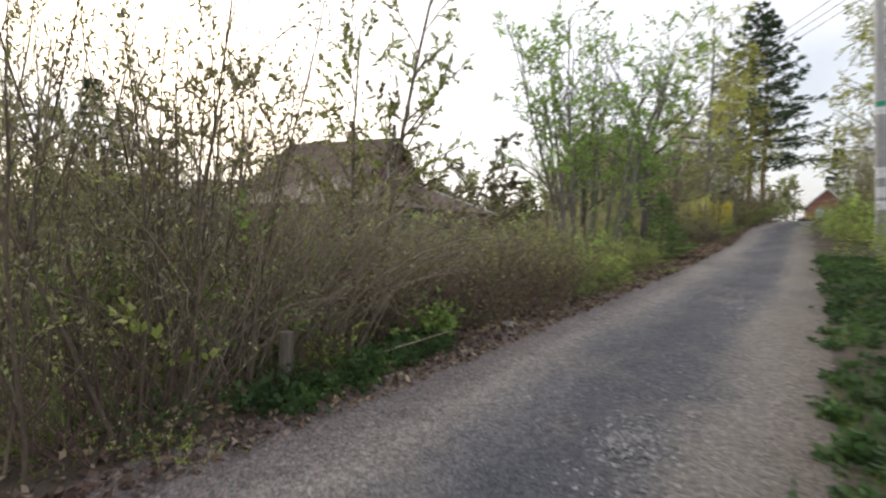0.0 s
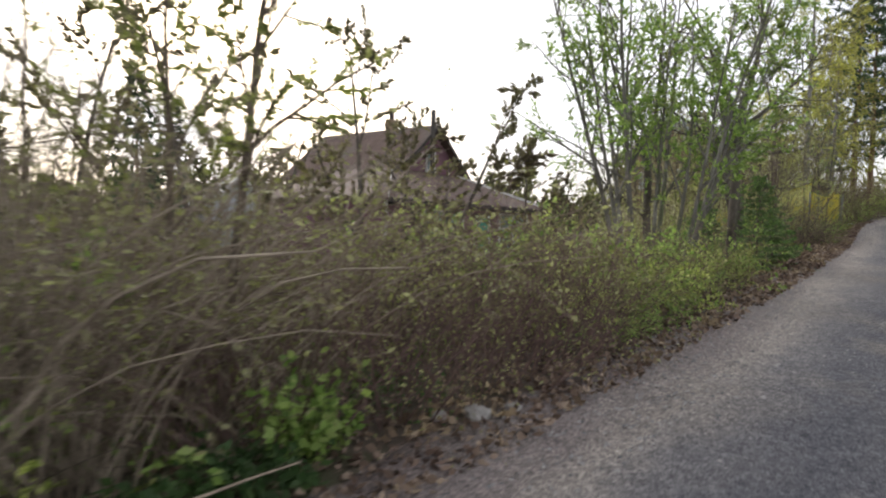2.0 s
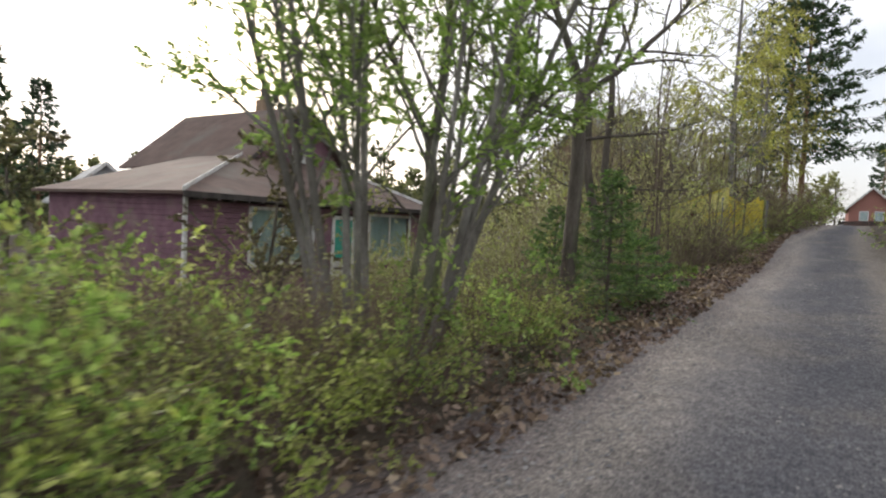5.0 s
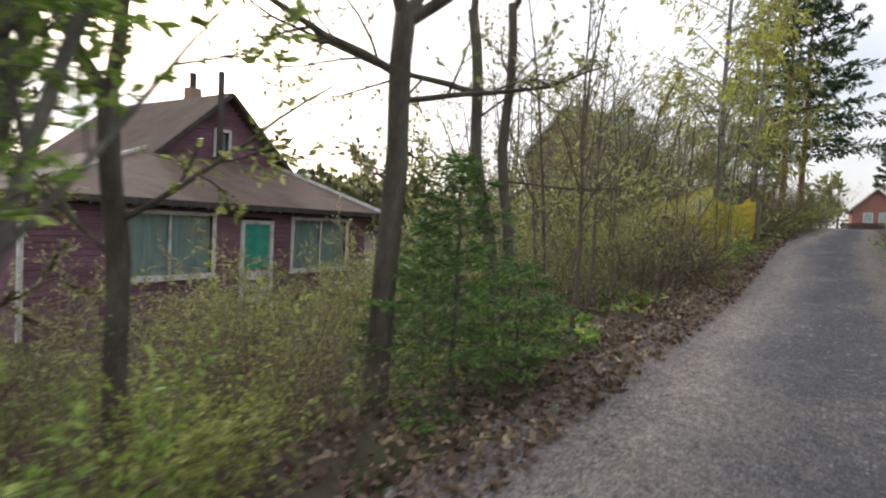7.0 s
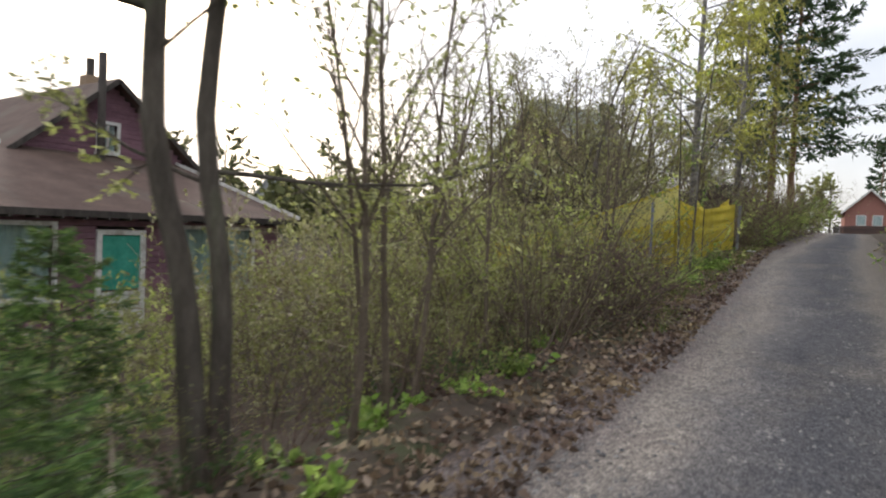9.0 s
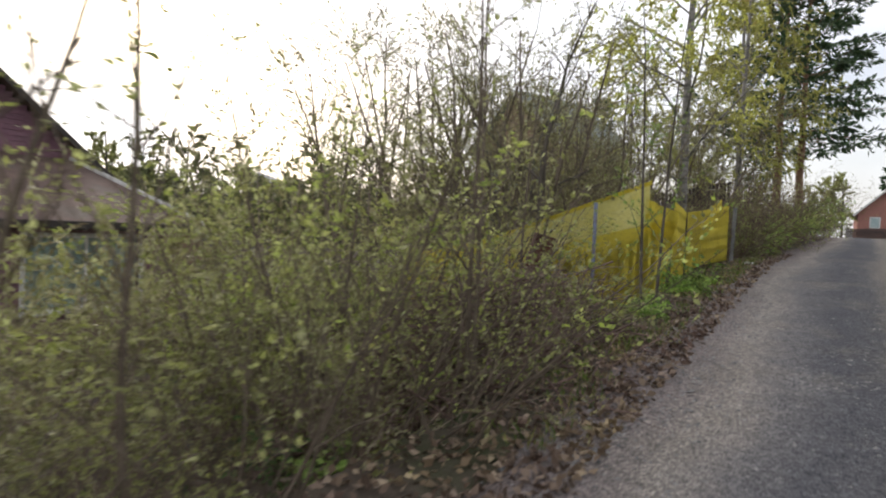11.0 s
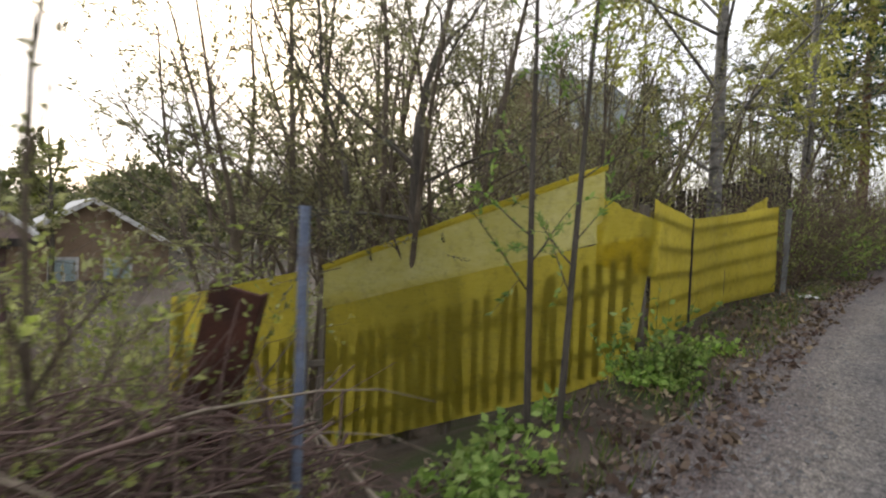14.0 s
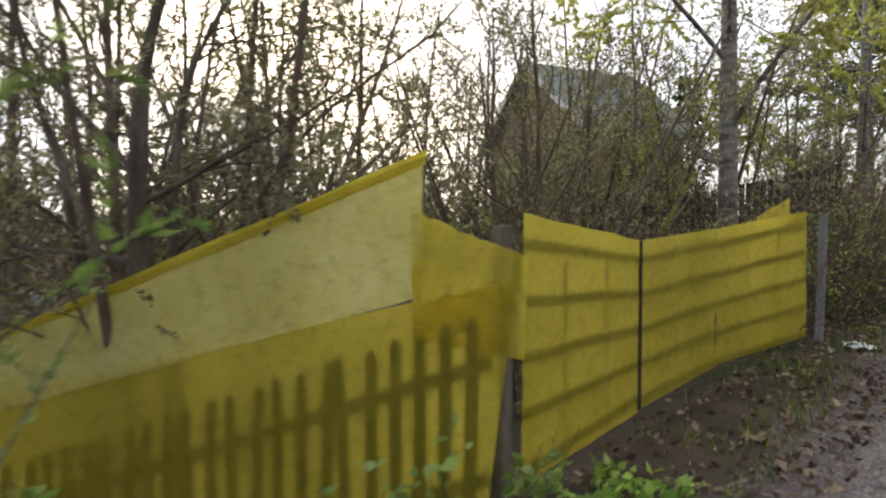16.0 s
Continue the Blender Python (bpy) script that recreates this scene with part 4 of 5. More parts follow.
def picket_fence():
    fence = empty("picket_fence", (0, 0, 0), "weathered picket fence wrapped in torn yellow plastic sheeting", "fence")
    me = picket_mesh(1.2)
    L = (A1 - A0).length
    deg = math.degrees(math.atan2(ALONG.y, ALONG.x))
    r = random.Random(3)
    top = lambda s: road_z(A0.y + ALONG.y * s) + lerp_rows([(0, 1.07), (1.9, 0.47), (3.1, 0.12), (4.75, -0.03)], s)
    s = 0.1
    while s < 4.9:
        if abs(s - L) > 0.09:
            p = A0 + ALONG * s
            ob = part("picket", me, fence)
            ob.matrix_basis = pose(p.x, p.y, top(s) - 1.2 + r.uniform(-0.015, 0.015), 0.25, r.gauss(0, 0.9), deg)
        s += 0.138
    for dz in (-0.28, -0.92):
        for s0, s1 in ((0.0, 1.9), (1.9, L), (L, 4.85)):
            p, q = A0 + ALONG * s0 - OUT * 0.035, A0 + ALONG * s1 - OUT * 0.035
            beam("rail", (p.x, p.y, top(s0) + dz), (q.x, q.y, top(s1) + dz), 0.07, 0.035, M_OLDWOOD, fence)
    for s0, h in ((-0.08, 0.45), (1.9, 0.35), (L, 0.62), (4.85, 0.5)):
        p = A0 + ALONG * s0 - OUT * 0.08
        g = gz(p.x, p.y) - 0.2
        part("post", box_mesh("post", (0.09, 0.09, top(s0) + h - g), M_OLDWOOD, (p.x, p.y, (top(s0) + h + g) / 2), 0.01), fence)
    f = OUT * 0.015

    def at(s, h, o=1.0):
        p = A0 + ALONG * s + f * o
        return (p.x, p.y, road_z(p.y) + h)

    sheet("lower_sheet", M_YELLOW, [at(3.2, -1.1), at(0.02, -0.28), at(-0.16, 1.22), at(3.2, 0.55)], parent=fence, crease=0.004, seed=1, label="yellow plastic sheet stretched over the pickets")
    # upper band takes the paler yellow, its backlit glow painted in
    sheet("upper_sheet", M_YELLOW_BACKLIT, [at(3.24, 0.42, 1.6), at(0.36, 1.14, 1.6), at(0.36, 1.93, 1.6), at(3.24, 0.86, 1.6)], parent=fence, crease=0.02, seed=2, label="upper yellow sheet above the pickets, coloured paler as if lit from behind")
    sheet("hem", M_YELLOW, [at(3.24, 0.82, 2.6), at(0.34, 1.87, 2.6), at(0.33, 1.95, 2.6), at(3.26, 0.88, 2.6)], parent=fence, crease=0.02, seed=3)
    sheet("end_sheet", M_YELLOW, [at(0.42, 0.9, 0.8), at(-0.2, 0.78, 0.8), at(-0.22, 1.34, 0.8), at(0.42, 1.62, 0.8)], parent=fence, crease=0.05, seed=4)
    sheet("left_sheet", M_YELLOW, [at(4.9, -1.15), at(3.42, -0.95), at(3.4, 0.83), at(4.9, 0.52)], parent=fence, crease=0.004, seed=5)
    # diagonal brace behind the short bay
    p, q = A0 + ALONG * 4.8 - OUT * 0.06, A0 + ALONG * 3.45 - OUT * 0.06
    beam("brace", (p.x, p.y, top(4.8) - 0.35), (q.x, q.y, top(3.45) - 0.95), 0.07, 0.03, M_OLDWOOD, fence)


picket_fence()
C1, C2, C3, C4 = Vector((-2.14, 27.5, 0)), Vector((-2.2, 29.1, 0)), Vector((-2.12, 30.55, 0)), Vector((-1.74, 32.25, 0))


def yellow_gate():
    gate = empty("gate", (0, 0, 0), "closed double gate of timber rails covered in yellow plastic", "gate")
    up = lambda p, h: (p.x, p.y, road_z(p.y) + h)
    bays = ((C1, C2, 0.02, 1.58, 1.33, 0.0, 1), (C2, C3, 0.02, 1.33, 1.36, 0.06, 2), (C3, C4, 0.07, 1.36, 1.47, 0.08, 3))
    for a, b, lo, ha, hb, lo2, sd in bays:
        sheet("panel", M_YELLOW, [up(a, lo), up(b, lo2), up(b, hb), up(a, ha)], parent=gate, crease=0.018, seed=10 + sd)
        for k in range(5):
            h0 = 0.12 + k * (ha - 0.2) / 4.2
            h1 = 0.14 + k * (hb - 0.2) / 4.2
            p, q = Vector(up(a, h0)), Vector(up(b, h1))
            off = Vector((-0.055, 0, 0))
            beam("rail", p + off, q + off, 0.06, 0.022, M_OLDWOOD, gate)
        for u in (0.33, 0.68):
            p = a.lerp(b, u)
            beam("stile", (p.x - 0.085, p.y, road_z(p.y) + 0.06), (p.x - 0.085, p.y, road_z(p.y) + min(ha, hb) - 0.05), 0.05, 0.022, M_OLDWOOD, gate)
    beam("edge_lath", (C2.x + 0.012, C2.y, road_z(C2.y) + 0.02), (C2.x + 0.012, C2.y, road_z(C2.y) + 1.33), 0.028, 0.02, M_DARKWOOD, gate, "dark lath along the joint of the leaves")
    sheet("flap", M_YELLOW, [up(C4 + Vector((-0.3, -0.5, 0)), 1.3), up(C4 + Vector((-0.15, 0.05, 0)), 1.3), up(C4 + Vector((-0.2, 0.1, 0)), 1.62), up(C4 + Vector((-0.4, -0.45, 0)), 1.42)], parent=gate, crease=0.03, seed=9)


yellow_gate()


def post(x, y, h, w, mat, label, lean=0, name="fence_post", round_=False, sink=0.15):
    g = gz(x, y)
    if round_:
        V, F = [], []
        tube_into(V, F, [Vector((0, 0, -sink)), Vector((0, 0, h * 0.5)), Vector((0, 0, h))], [w / 2] * 3, 12)
        me = mesh_of(name, V, F, mat, False)
    else:
        me = box_mesh(name, (w, w, h + sink), mat, (0, 0, (h - sink) / 2), 0.008)
    ob = tagged(new(name, me), label, "post")
    ob.matrix_basis = pose(x, y, g, lean, lean * 0.6, 15)
    return ob


post(-2.27, 27.44, 1.5, 0.075, M_GREYPOST, "grey weathered timber gate post between fence and gate")
post(-1.66, 32.5, 1.42, 0.085, M_GREYPOST, "grey weathered timber post at the end of the gate", 2)
post(-2.22, 23.05, 1.68, 0.05, M_BLUE, "slim blue-grey steel pipe post in the undergrowth", 0, "steel_post", True, 0.3)
post(-3.2, -1.4, 0.5, 0.1, M_OLDWOOD, "short weathered wooden stake at the verge", 3, "wooden_stake")


def rusty_sheet():
    ob = tagged(new("rusty_plate", None), "leaning rust-brown steel plate in the brushwood", "metal plate")
    x, y = -3.36, 22.95
    ob.matrix_basis = pose(x, y, gz(x, y) - 0.1, 3, 14, 37)
    part("plate", box_mesh("plate", (0.3, 0.03, 2.0), M_RUST, (0, 0, 0.98), 0.008), ob)
    for s in (-0.14, 0.14):
        part("flange", box_mesh("flange", (0.02, 0.09, 2.0), M_RUST, (s, 0.055, 0.98), 0.005), ob)


rusty_sheet()


def brush_pile():
    """Cut branches thrown together."""
    r = random.Random(33)
    V, F = [], []
    pl = Plant(33)
    for i in range(2500):
        y = r.uniform(19.2, 23.4)
        x = r.gauss(-2.95, 0.6)
        hgt = max(0.0, 1.3 - ((x + 3.0) / 1.15) ** 2 - ((y - 21.6) / 2.2) ** 2 * 0.75) * r.random() ** 0.8
        p = Vector((x, y, gz(x, y) + 0.03 + hgt))
        d = Vector((r.gauss(0, 1), r.gauss(0, 1), r.gauss(0.1, 0.4))).normalized()
        L = r.uniform(0.3, 1.5)
        pl.stem(p - d * L / 2, d, L, r.uniform(0.003, 0.012), 0.002, 0.2, -0.05, 4, 4 if r.random() < 0.4 else 3)
    tagged(new("brush_pile", mesh_of("brush_pile", pl.V, pl.F, M_REDTWIG, True)), "heap of dry cut branches on the verge", "brushwood", kind="stuff")
    pl = Plant(34)
    for x, y, a, L in ((-1.9, 22.9, 200, 1.9), (-2.0, 23.4, 170, 1.6), (-2.6, 22.3, 230, 1.7), (-3.0, 21.6, 20, 1.8), (-2.3, 21.9, 195, 1.4), (-2.4, 13.4, 160, 1.3), (-2.6, 18.2, 30, 1.5), (-3.0, -0.9, 60, 1.4), (-2.9, 23.9, 150, 1.5), (-2.5, 16.6, 210, 1.3)):
        pl.stem(Vector((x, y, gz(x, y) + 0.08)), Vector((math.cos(radians(a)), math.sin(radians(a)), 0.2)), L, 0.016, 0.005, 0.12, 0.0, 6, 5)
    r = random.Random(35)
    for i in range(150):
        y, x = r.uniform(20.2, 23.0), r.gauss(-2.9, 0.5)
        h = max(0.1, 1.2 - ((x + 3.0) / 1.15) ** 2 - ((y - 21.6) / 2.2) ** 2 * 0.7)
        a = r.uniform(0, 2 * math.pi)
        pl.stem(Vector((x, y, gz(x, y) + h * r.uniform(0.5, 1.0))), Vector((math.cos(a), math.sin(a), r.uniform(0.0, 0.6))).normalized(), r.uniform(0.5, 1.5), r.uniform(0.004, 0.012), 0.002, 0.25, -0.35, 5, 4)
    tagged(new("fallen_branches", mesh_of("fallen_branches", pl.V, pl.F, M_DRY, True)), "pale dead branches lying in the undergrowth", "branches", kind="stuff")


brush_pile()


def herb_patch(name, spots_, label, mat, size, seed, stems_=9):
    r = random.Random(seed)
    A, V, F = [], [], []
    pl = Plant(seed)
    for x, y, h in spots_:
        p = Vector((x, y, gz(x, y) - 0.02))
        for _ in range(stems_):
            d = Vector((r.gauss(0, 0.4), r.gauss(0, 0.4), 1)).normalized()
            L = h * r.uniform(0.5, 1.2)
            pts, _ = pl.stem(p + Vector((r.gauss(0, 0.08), r.gauss(0, 0.08), 0)), d, L, 0.0025, 0.001, 0.1, 0.0, 3, 3)
            for i in range(7):
                k = r.uniform(0.3, 3)
                i0 = min(int(k), 2)
                pl.leaves.append((pts[i0].lerp(pts[i0 + 1], k - i0), Vector((r.gauss(0, 1), r.gauss(0, 1), 0.25)).normalized()))
    ob = empty(name, (0, 0, 0), label, "plants", kind="stuff")
    part("stalk_clump", mesh_of("stalk_clump", pl.V, pl.F, M_LEAFD, True), ob)
    part("foliage", leaf_mesh("foliage", pl.leaves, mat, size, 0.6, pl.np), ob)


herb_patch("nettle_patch", spots(46, -3.15, -2.55, -2.0, 0.6, 0.16, 0.3, 41, 0.08), "dark green young nettles along the verge", M_LEAFD, 0.075, 42)
herb_patch("elder_shoot", spots(7, -3.1, -2.75, 0.5, 1.1, 0.4, 0.65, 43, 0.1), "bright green elder shoots at the foot of the hedge", M_LEAFB, 0.085, 44)
herb_patch("rowan_shoot", spots(7, -1.95, -1.45, 26.0, 26.9, 0.45, 0.75, 51, 0.15), "feathery green rowan shoots by the fence", M_LEAFB, 0.075, 52)
herb_patch("verge_herbs", [(lerp_rows(RIGHT, y) + 0.3 + x, y, h) for x, y, h in spots(420, -0.3, 1.5, -4.5, 14, 0.08, 0.2, 45, 0.05)], "low green ground cover on the verge", M_LEAFD, 0.075, 46)
herb_patch("verge_plants", spots(20, -2.1, -1.45, 26.2, 27.9, 0.1, 0.22, 47, 0.08) + spots(14, -2.3, -1.5, 23.6, 25.4, 0.1, 0.22, 48, 0.1) + spots(22, -2.8, -1.8, 13.0, 19.0, 0.1, 0.22, 49, 0.1), "green ground elder by the fence", M_LEAFB, 0.08, 50)


def grass():
    r, A = random.Random(77), []
    for _ in range(9000):
        if r.random() < 0.4:
            y = r.uniform(19, 36)
            x = lerp_rows(LEFT, y) - abs(r.gauss(0.2, 0.5))
        elif r.random() < 0.5:
            y = r.uniform(-4, 16)
            x = lerp_rows(RIGHT, y) + abs(r.gauss(0, 0.8))
        else:
            x, y = r.uniform(-12, -3.5), r.uniform(-4, 14)
        if noise.noise((x * 1.4, y * 1.4, 9)) < -0.1:
            continue
        A.append((Vector((x, y, gz(x, y) - 0.01)), Vector((r.gauss(0, 0.3), r.gauss(0, 0.3), 1.6))))
    me = leaf_mesh("grass", A, M_GRASS, 0.14, 0.07, np.random.default_rng(8), 0.3)
    tagged(new("grass", me), "thin tufts of spring grass on the verges", "grass", kind="stuff")



def garden_grass():
    """Long fresh grass of the gardens below the lane."""
    r, A = random.Random(78), []
    for _ in range(16000):
        x, y = r.uniform(-13, -3.9), r.uniform(-5, 13)
        if noise.noise((x * 0.8, y * 0.8, 19)) > -0.15:
            A.append((Vector((x, y, gz(x, y) - 0.01)), Vector((r.gauss(0, 0.35), r.gauss(0, 0.35), 1.5))))
    me = leaf_mesh("garden_grass", A, M_LEAFB, 0.34, 0.06, np.random.default_rng(18), 0.3)
    tagged(new("garden_grass", me), "long fresh green grass in the garden", "grass", kind="stuff")


grass()
garden_grass()
for x, y, a in ((-1.3, 32.35, 20), (-1.22, 32.2, 75)):
    bm = bmesh.new()
    bmesh.ops.create_grid(bm, x_segments=6, y_segments=5, size=0.1)
    for v in bm.verts:
        v.co.z = 0.05 + 0.05 * noise.noise((v.co.x * 14 + x, v.co.y * 14, a))
    me = bpy.data.meshes.new("litter_paper")
    bm.to_mesh(me)
    bm.free()
    me.materials.append(M_PAPER)
    tagged(new("litter_paper", me), "crumpled white paper lying at the gate", "litter").matrix_basis = pose(x, y, gz(x, y) + 0.0, 0, 0, a)


# ---- right side: pole and hedge ----
def utility_pole():
    ob = empty("utility_pole", (3.2, 15.4, gz(3.2, 15.4)), "grey concrete utility pole with pasted paper notices", "pole", rz=0)
    ob.matrix_basis = pose(3.2, 15.4, gz(3.2, 15.4), 0, -3.0, 0)
    V, F = [], []
    tube_into(V, F, [Vector((0, 0, -0.3)), Vector((0, 0, 3)), Vector((0, 0, 8.5))], [0.17, 0.155, 0.115], 16)
    part("shaft", mesh_of("shaft", V, F, M_POLE, True), ob)
    for z, w, h, mat in ((4.25, 0.24, 0.13, M_GREENPAPER), (4.05, 0.24, 0.2, M_PAPER), (1.75, 0.26, 0.3, M_PAPER), (1.38, 0.25, 0.25, M_PAPER), (2.3, 0.22, 0.3, M_PAPER)):
        V, F = [], []
        for k in range(9):
            a = radians(-90 - 58 + k * 14.5)
            for zz in (-h / 2, h / 2):
                rr = 0.172 - (z + zz) * 0.0055
                V.append((math.cos(a) * rr, math.sin(a) * rr, z + zz))
        F = [(2 * k, 2 * k + 2, 2 * k + 3, 2 * k + 1) for k in range(8)]
        part("notice", mesh_of("notice", V, F, mat), ob)
    part("crossarm", box_mesh("crossarm", (1.3, 0.1, 0.1), M_GREYPOST, (0, 0, 8.0)), ob)


utility_pole()


def power_line():
    V, F = [], []
    for o in (-0.5, 0.0, 0.5):
        a, b = Vector((3.0 + o, 15.4, 9.0)), Vector((-16 + o, 62, 14.5))
        pts = [a.lerp(b, i / 16) - Vector((0, 0, 1.2 * math.sin(math.pi * i / 16))) for i in range(17)]
        tube_into(V, F, pts, [0.012] * 17, 4)
    tagged(new("power_line", mesh_of("power_line", V, F, M_DARKWOOD)), "three thin dark overhead wires", "wires")


power_line()
scatter(mound, [(4.4, 10.0, 0.7), (5.0, 12.6, 0.9), (5.0, 17.5, 1.1), (5.4, 20.5, 1.2), (5.2, 23.5, 1.2), (5.4, 27.0, 1.2), (5.8, 33.0, 1.2), (6.4, 42.0, 1.2)], 10)
scatter(willow, [(3.6, 18.6, 0.9), (3.8, 21.5, 1.1), (4.0, 24.5, 1.2), (4.3, 28.0, 1.25), (4.6, 32.5, 1.25)], 101)
scatter(spirea, [(2.8, 17.0, 1.0), (2.8, 19.5, 1.0), (2.9, 22.0, 1.05), (3.0, 24.6, 1.1), (3.2, 27.4, 1.1), (3.3, 30.4, 1.1), (3.3, 9.8, 1.0), (3.6, 11.8, 1.3), (3.5, 13.8, 1.2), (3.9, 16.8, 1.5), (4.2, 19.0, 1.7), (4.3, 21.5, 1.7), (4.4, 24.8, 1.7), (4.5, 29.0, 1.6), (4.7, 33.5, 1.6), (5.2, 39.0, 1.6), (5.6, 45.0, 1.6)], 11)


# ---- houses ----
def roof_slab(name, a, b, c, d, th, mat, parent, label=""):
    """A sloping slab through four corners, with thickness downwards."""
    top = [Vector(v) for v in (a, b, c, d)]
    V = top + [v - Vector((0, 0, th)) for v in top]
    F = [(0, 1, 2, 3), (7, 6, 5, 4)] + [(i, i + 4, (i + 1) % 4 + 4, (i + 1) % 4) for i in range(4)]
    return part(name, mesh_of(name, V, F, mat), parent, label)


def window(parent, x, y0, y1, z0, z1, fill, bars=1, name="window", depth=0.05):
    """A window in a wall that faces +x: frame, sill, glass, and what hangs behind it."""
    w = new(name)
    w.parent = parent
    fw = 0.1
    for n, a, b, c, d in (("frame", y0 - fw, y0, z0 - fw, z1 + fw), ("frame", y1, y1 + fw, z0 - fw, z1 + fw), ("frame", y0, y1, z1, z1 + fw), ("frame", y0, y1, z0 - fw, z0)):
        part(n, box_mesh(n, (0.07, b - a, d - c), M_TRIM, (x + 0.03, (a + b) / 2, (c + d) / 2), 0.006), w)
    part("sill", box_mesh("sill", (0.14, y1 - y0 + 0.3, 0.05), M_TRIM, (x + 0.07, (y0 + y1) / 2, z0 - fw - 0.025), 0.006), w)
    for k in range(bars):
        yy = y0 + (y1 - y0) * (k + 1) / (bars + 1)
        part("glazing_bar", box_mesh("glazing_bar", (0.04, 0.06, z1 - z0), M_TRIM, (x + 0.0, yy, (z0 + z1) / 2), 0.004), w)
    part("curtain", box_mesh("curtain", (0.01, y1 - y0, z1 - z0), fill, (x - 0.12, (y0 + y1) / 2, (z0 + z1) / 2), 0), w)
    g = part("pane", box_mesh("pane", (0.006, y1 - y0, z1 - z0), M_GLASS, (x - 0.03, (y0 + y1) / 2, (z0 + z1) / 2), 0), w)
    g.visible_shadow = False
    return w


def old_house():
    h = empty("house", (0, 0, 0), "old maroon plank house with a brown roof and glazed porch", "house")
    X, Y0, Y1, Z0, ZE = -14.0, 13.85, 25.0, -1.3, 2.3
    holes = ((15.95, 18.45, 0.42, 1.98), (19.4, 20.6, -0.55, 1.92), (21.45, 23.95, 0.42, 1.98))
    board, z, r = 0.15, Z0, random.Random(4)
    part("wall", box_mesh("wall", (0.12, Y1 - Y0, Z0 + 1.55 - Z0), M_TAN, (X - 0.1, (Y0 + Y1) / 2, Z0 + 0.3), 0.0), h, "plastered plinth wall")
    while z < ZE + 0.1:
        cuts = [Y0]
        for a, b, lo, hi in holes:
            if z + board > lo and z < hi:
                cuts += [a, b]
        cuts.append(Y1)
        for a, b in zip(cuts[::2], cuts[1::2]):
            part("siding_board", box_mesh("siding_board", (0.025, b - a, board - 0.012), M_SIDING, (X + r.uniform(-0.004, 0.004), (a + b) / 2, z + board / 2), 0.006, ), h)
        z += board
    for k in range(24):
        part("siding_board", box_mesh("siding_board", (7.2, 0.025, board - 0.012), M_SIDING, (X - 3.62, Y0 - 0.075 + r.uniform(-0.004, 0.004), Z0 + (k + 0.5) * board), 0.006), h)
    part("corner_board", box_mesh("corner_board", (0.1, 0.1, ZE - Z0), M_TRIM, (X + 0.01, Y0 - 0.06, (Z0 + ZE) / 2), 0.006), h)
    for y in (Y0, Y1):
        part("side_wall", box_mesh("side_wall", (7.2, 0.12, ZE - Z0), M_SIDING, (X - 3.65, y, (Z0 + ZE) / 2), 0.0), h)
    part("backing", box_mesh("backing", (0.06, Y1 - Y0, 0.5), M_DARKWOOD, (X - 0.3, (Y0 + Y1) / 2, 2.2), 0.0), h)
    window(h, X, 15.95, 18.45, 0.42, 1.98, M_CURTAIN, 1)
    window(h, X, 21.45, 23.95, 0.42, 1.98, M_CURTAIN, 1)
    d = new("door")
    d.parent = h
    for n, a, b, c, e in (("frame", 19.4, 19.52, -0.55, 1.92), ("frame", 20.48, 20.6, -0.55, 1.92), ("frame", 19.52, 20.48, 1.8, 1.92)):
        part(n, box_mesh(n, (0.09, b - a, e - c), M_TRIM, (X + 0.03, (a + b) / 2, (c + e) / 2), 0.006), d)
    part("upper_panel", box_mesh("upper_panel", (0.04, 0.95, 1.32), M_TEAL, (X - 0.01, 20.0, 1.13), 0.006), d, "faded teal board in the doorway")
    part("lower_panel", box_mesh("lower_panel", (0.045, 0.95, 0.95), M_TRIM, (X - 0.01, 20.0, -0.06), 0.006), d, "peeling white boards")
    for z in (0.1, -0.25):
        part("crossbar", box_mesh("crossbar", (0.06, 0.95, 0.08), M_OLDWOOD, (X + 0.02, 20.0, z), 0.006), d)
    # porch roof with hipped ends
    T = 4.1
    roof_slab("porch_roof", (-13.55, Y0 - 0.45, 2.36), (-13.55, Y1 + 0.45, 2.36), (-18.5, 24.4, T), (-18.5, 19.2, T), 0.09, M_ROOF, h)
    roof_slab("hip_roof", (-13.55, Y0 - 0.45, 2.36), (-18.5, 19.2, T), (-21.6, 19.2, T), (-21.6, Y0 - 0.45, 2.36), 0.09, M_ROOF, h)
    roof_slab("hip_roof", (-13.55, Y1 + 0.45, 2.36), (-25.0, Y1 + 0.45, 2.36), (-25.0, 24.9, T - 0.05), (-18.5, 24.4, T), 0.09, M_ROOF, h)
    part("fascia", box_mesh("fascia", (0.03, Y1 - Y0 + 0.9, 0.16), M_DARKWOOD, (-13.53, (Y0 + Y1) / 2, 2.28), 0.004), h)
    part("back_wall", box_mesh("back_wall", (0.12, Y1 - Y0, 3.5), M_SIDING, (-21.2, (Y0 + Y1) / 2, Z0 + 1.75), 0.0), h)
    for k in range(23):
        part("rafter_end", box_mesh("rafter_end", (0.5, 0.06, 0.1), M_DARKWOOD, (-13.75, Y0 + 0.1 + k * 0.5, 2.2), 0.004), h)
    beam("hip_flashing", (-13.53, Y0 - 0.45, 2.4), (-18.5, 19.2, T + 0.03), 0.14, 0.03, M_TRIM, h)
    beam("hip_flashing", (-13.53, Y1 + 0.45, 2.4), (-18.5, 24.4, T + 0.03), 0.14, 0.03, M_TRIM, h)
    # gable of the main part
    GX, YC, PK, EV, HW = -18.5, 22.15, 6.35, 4.0, 2.75
    nb = 16
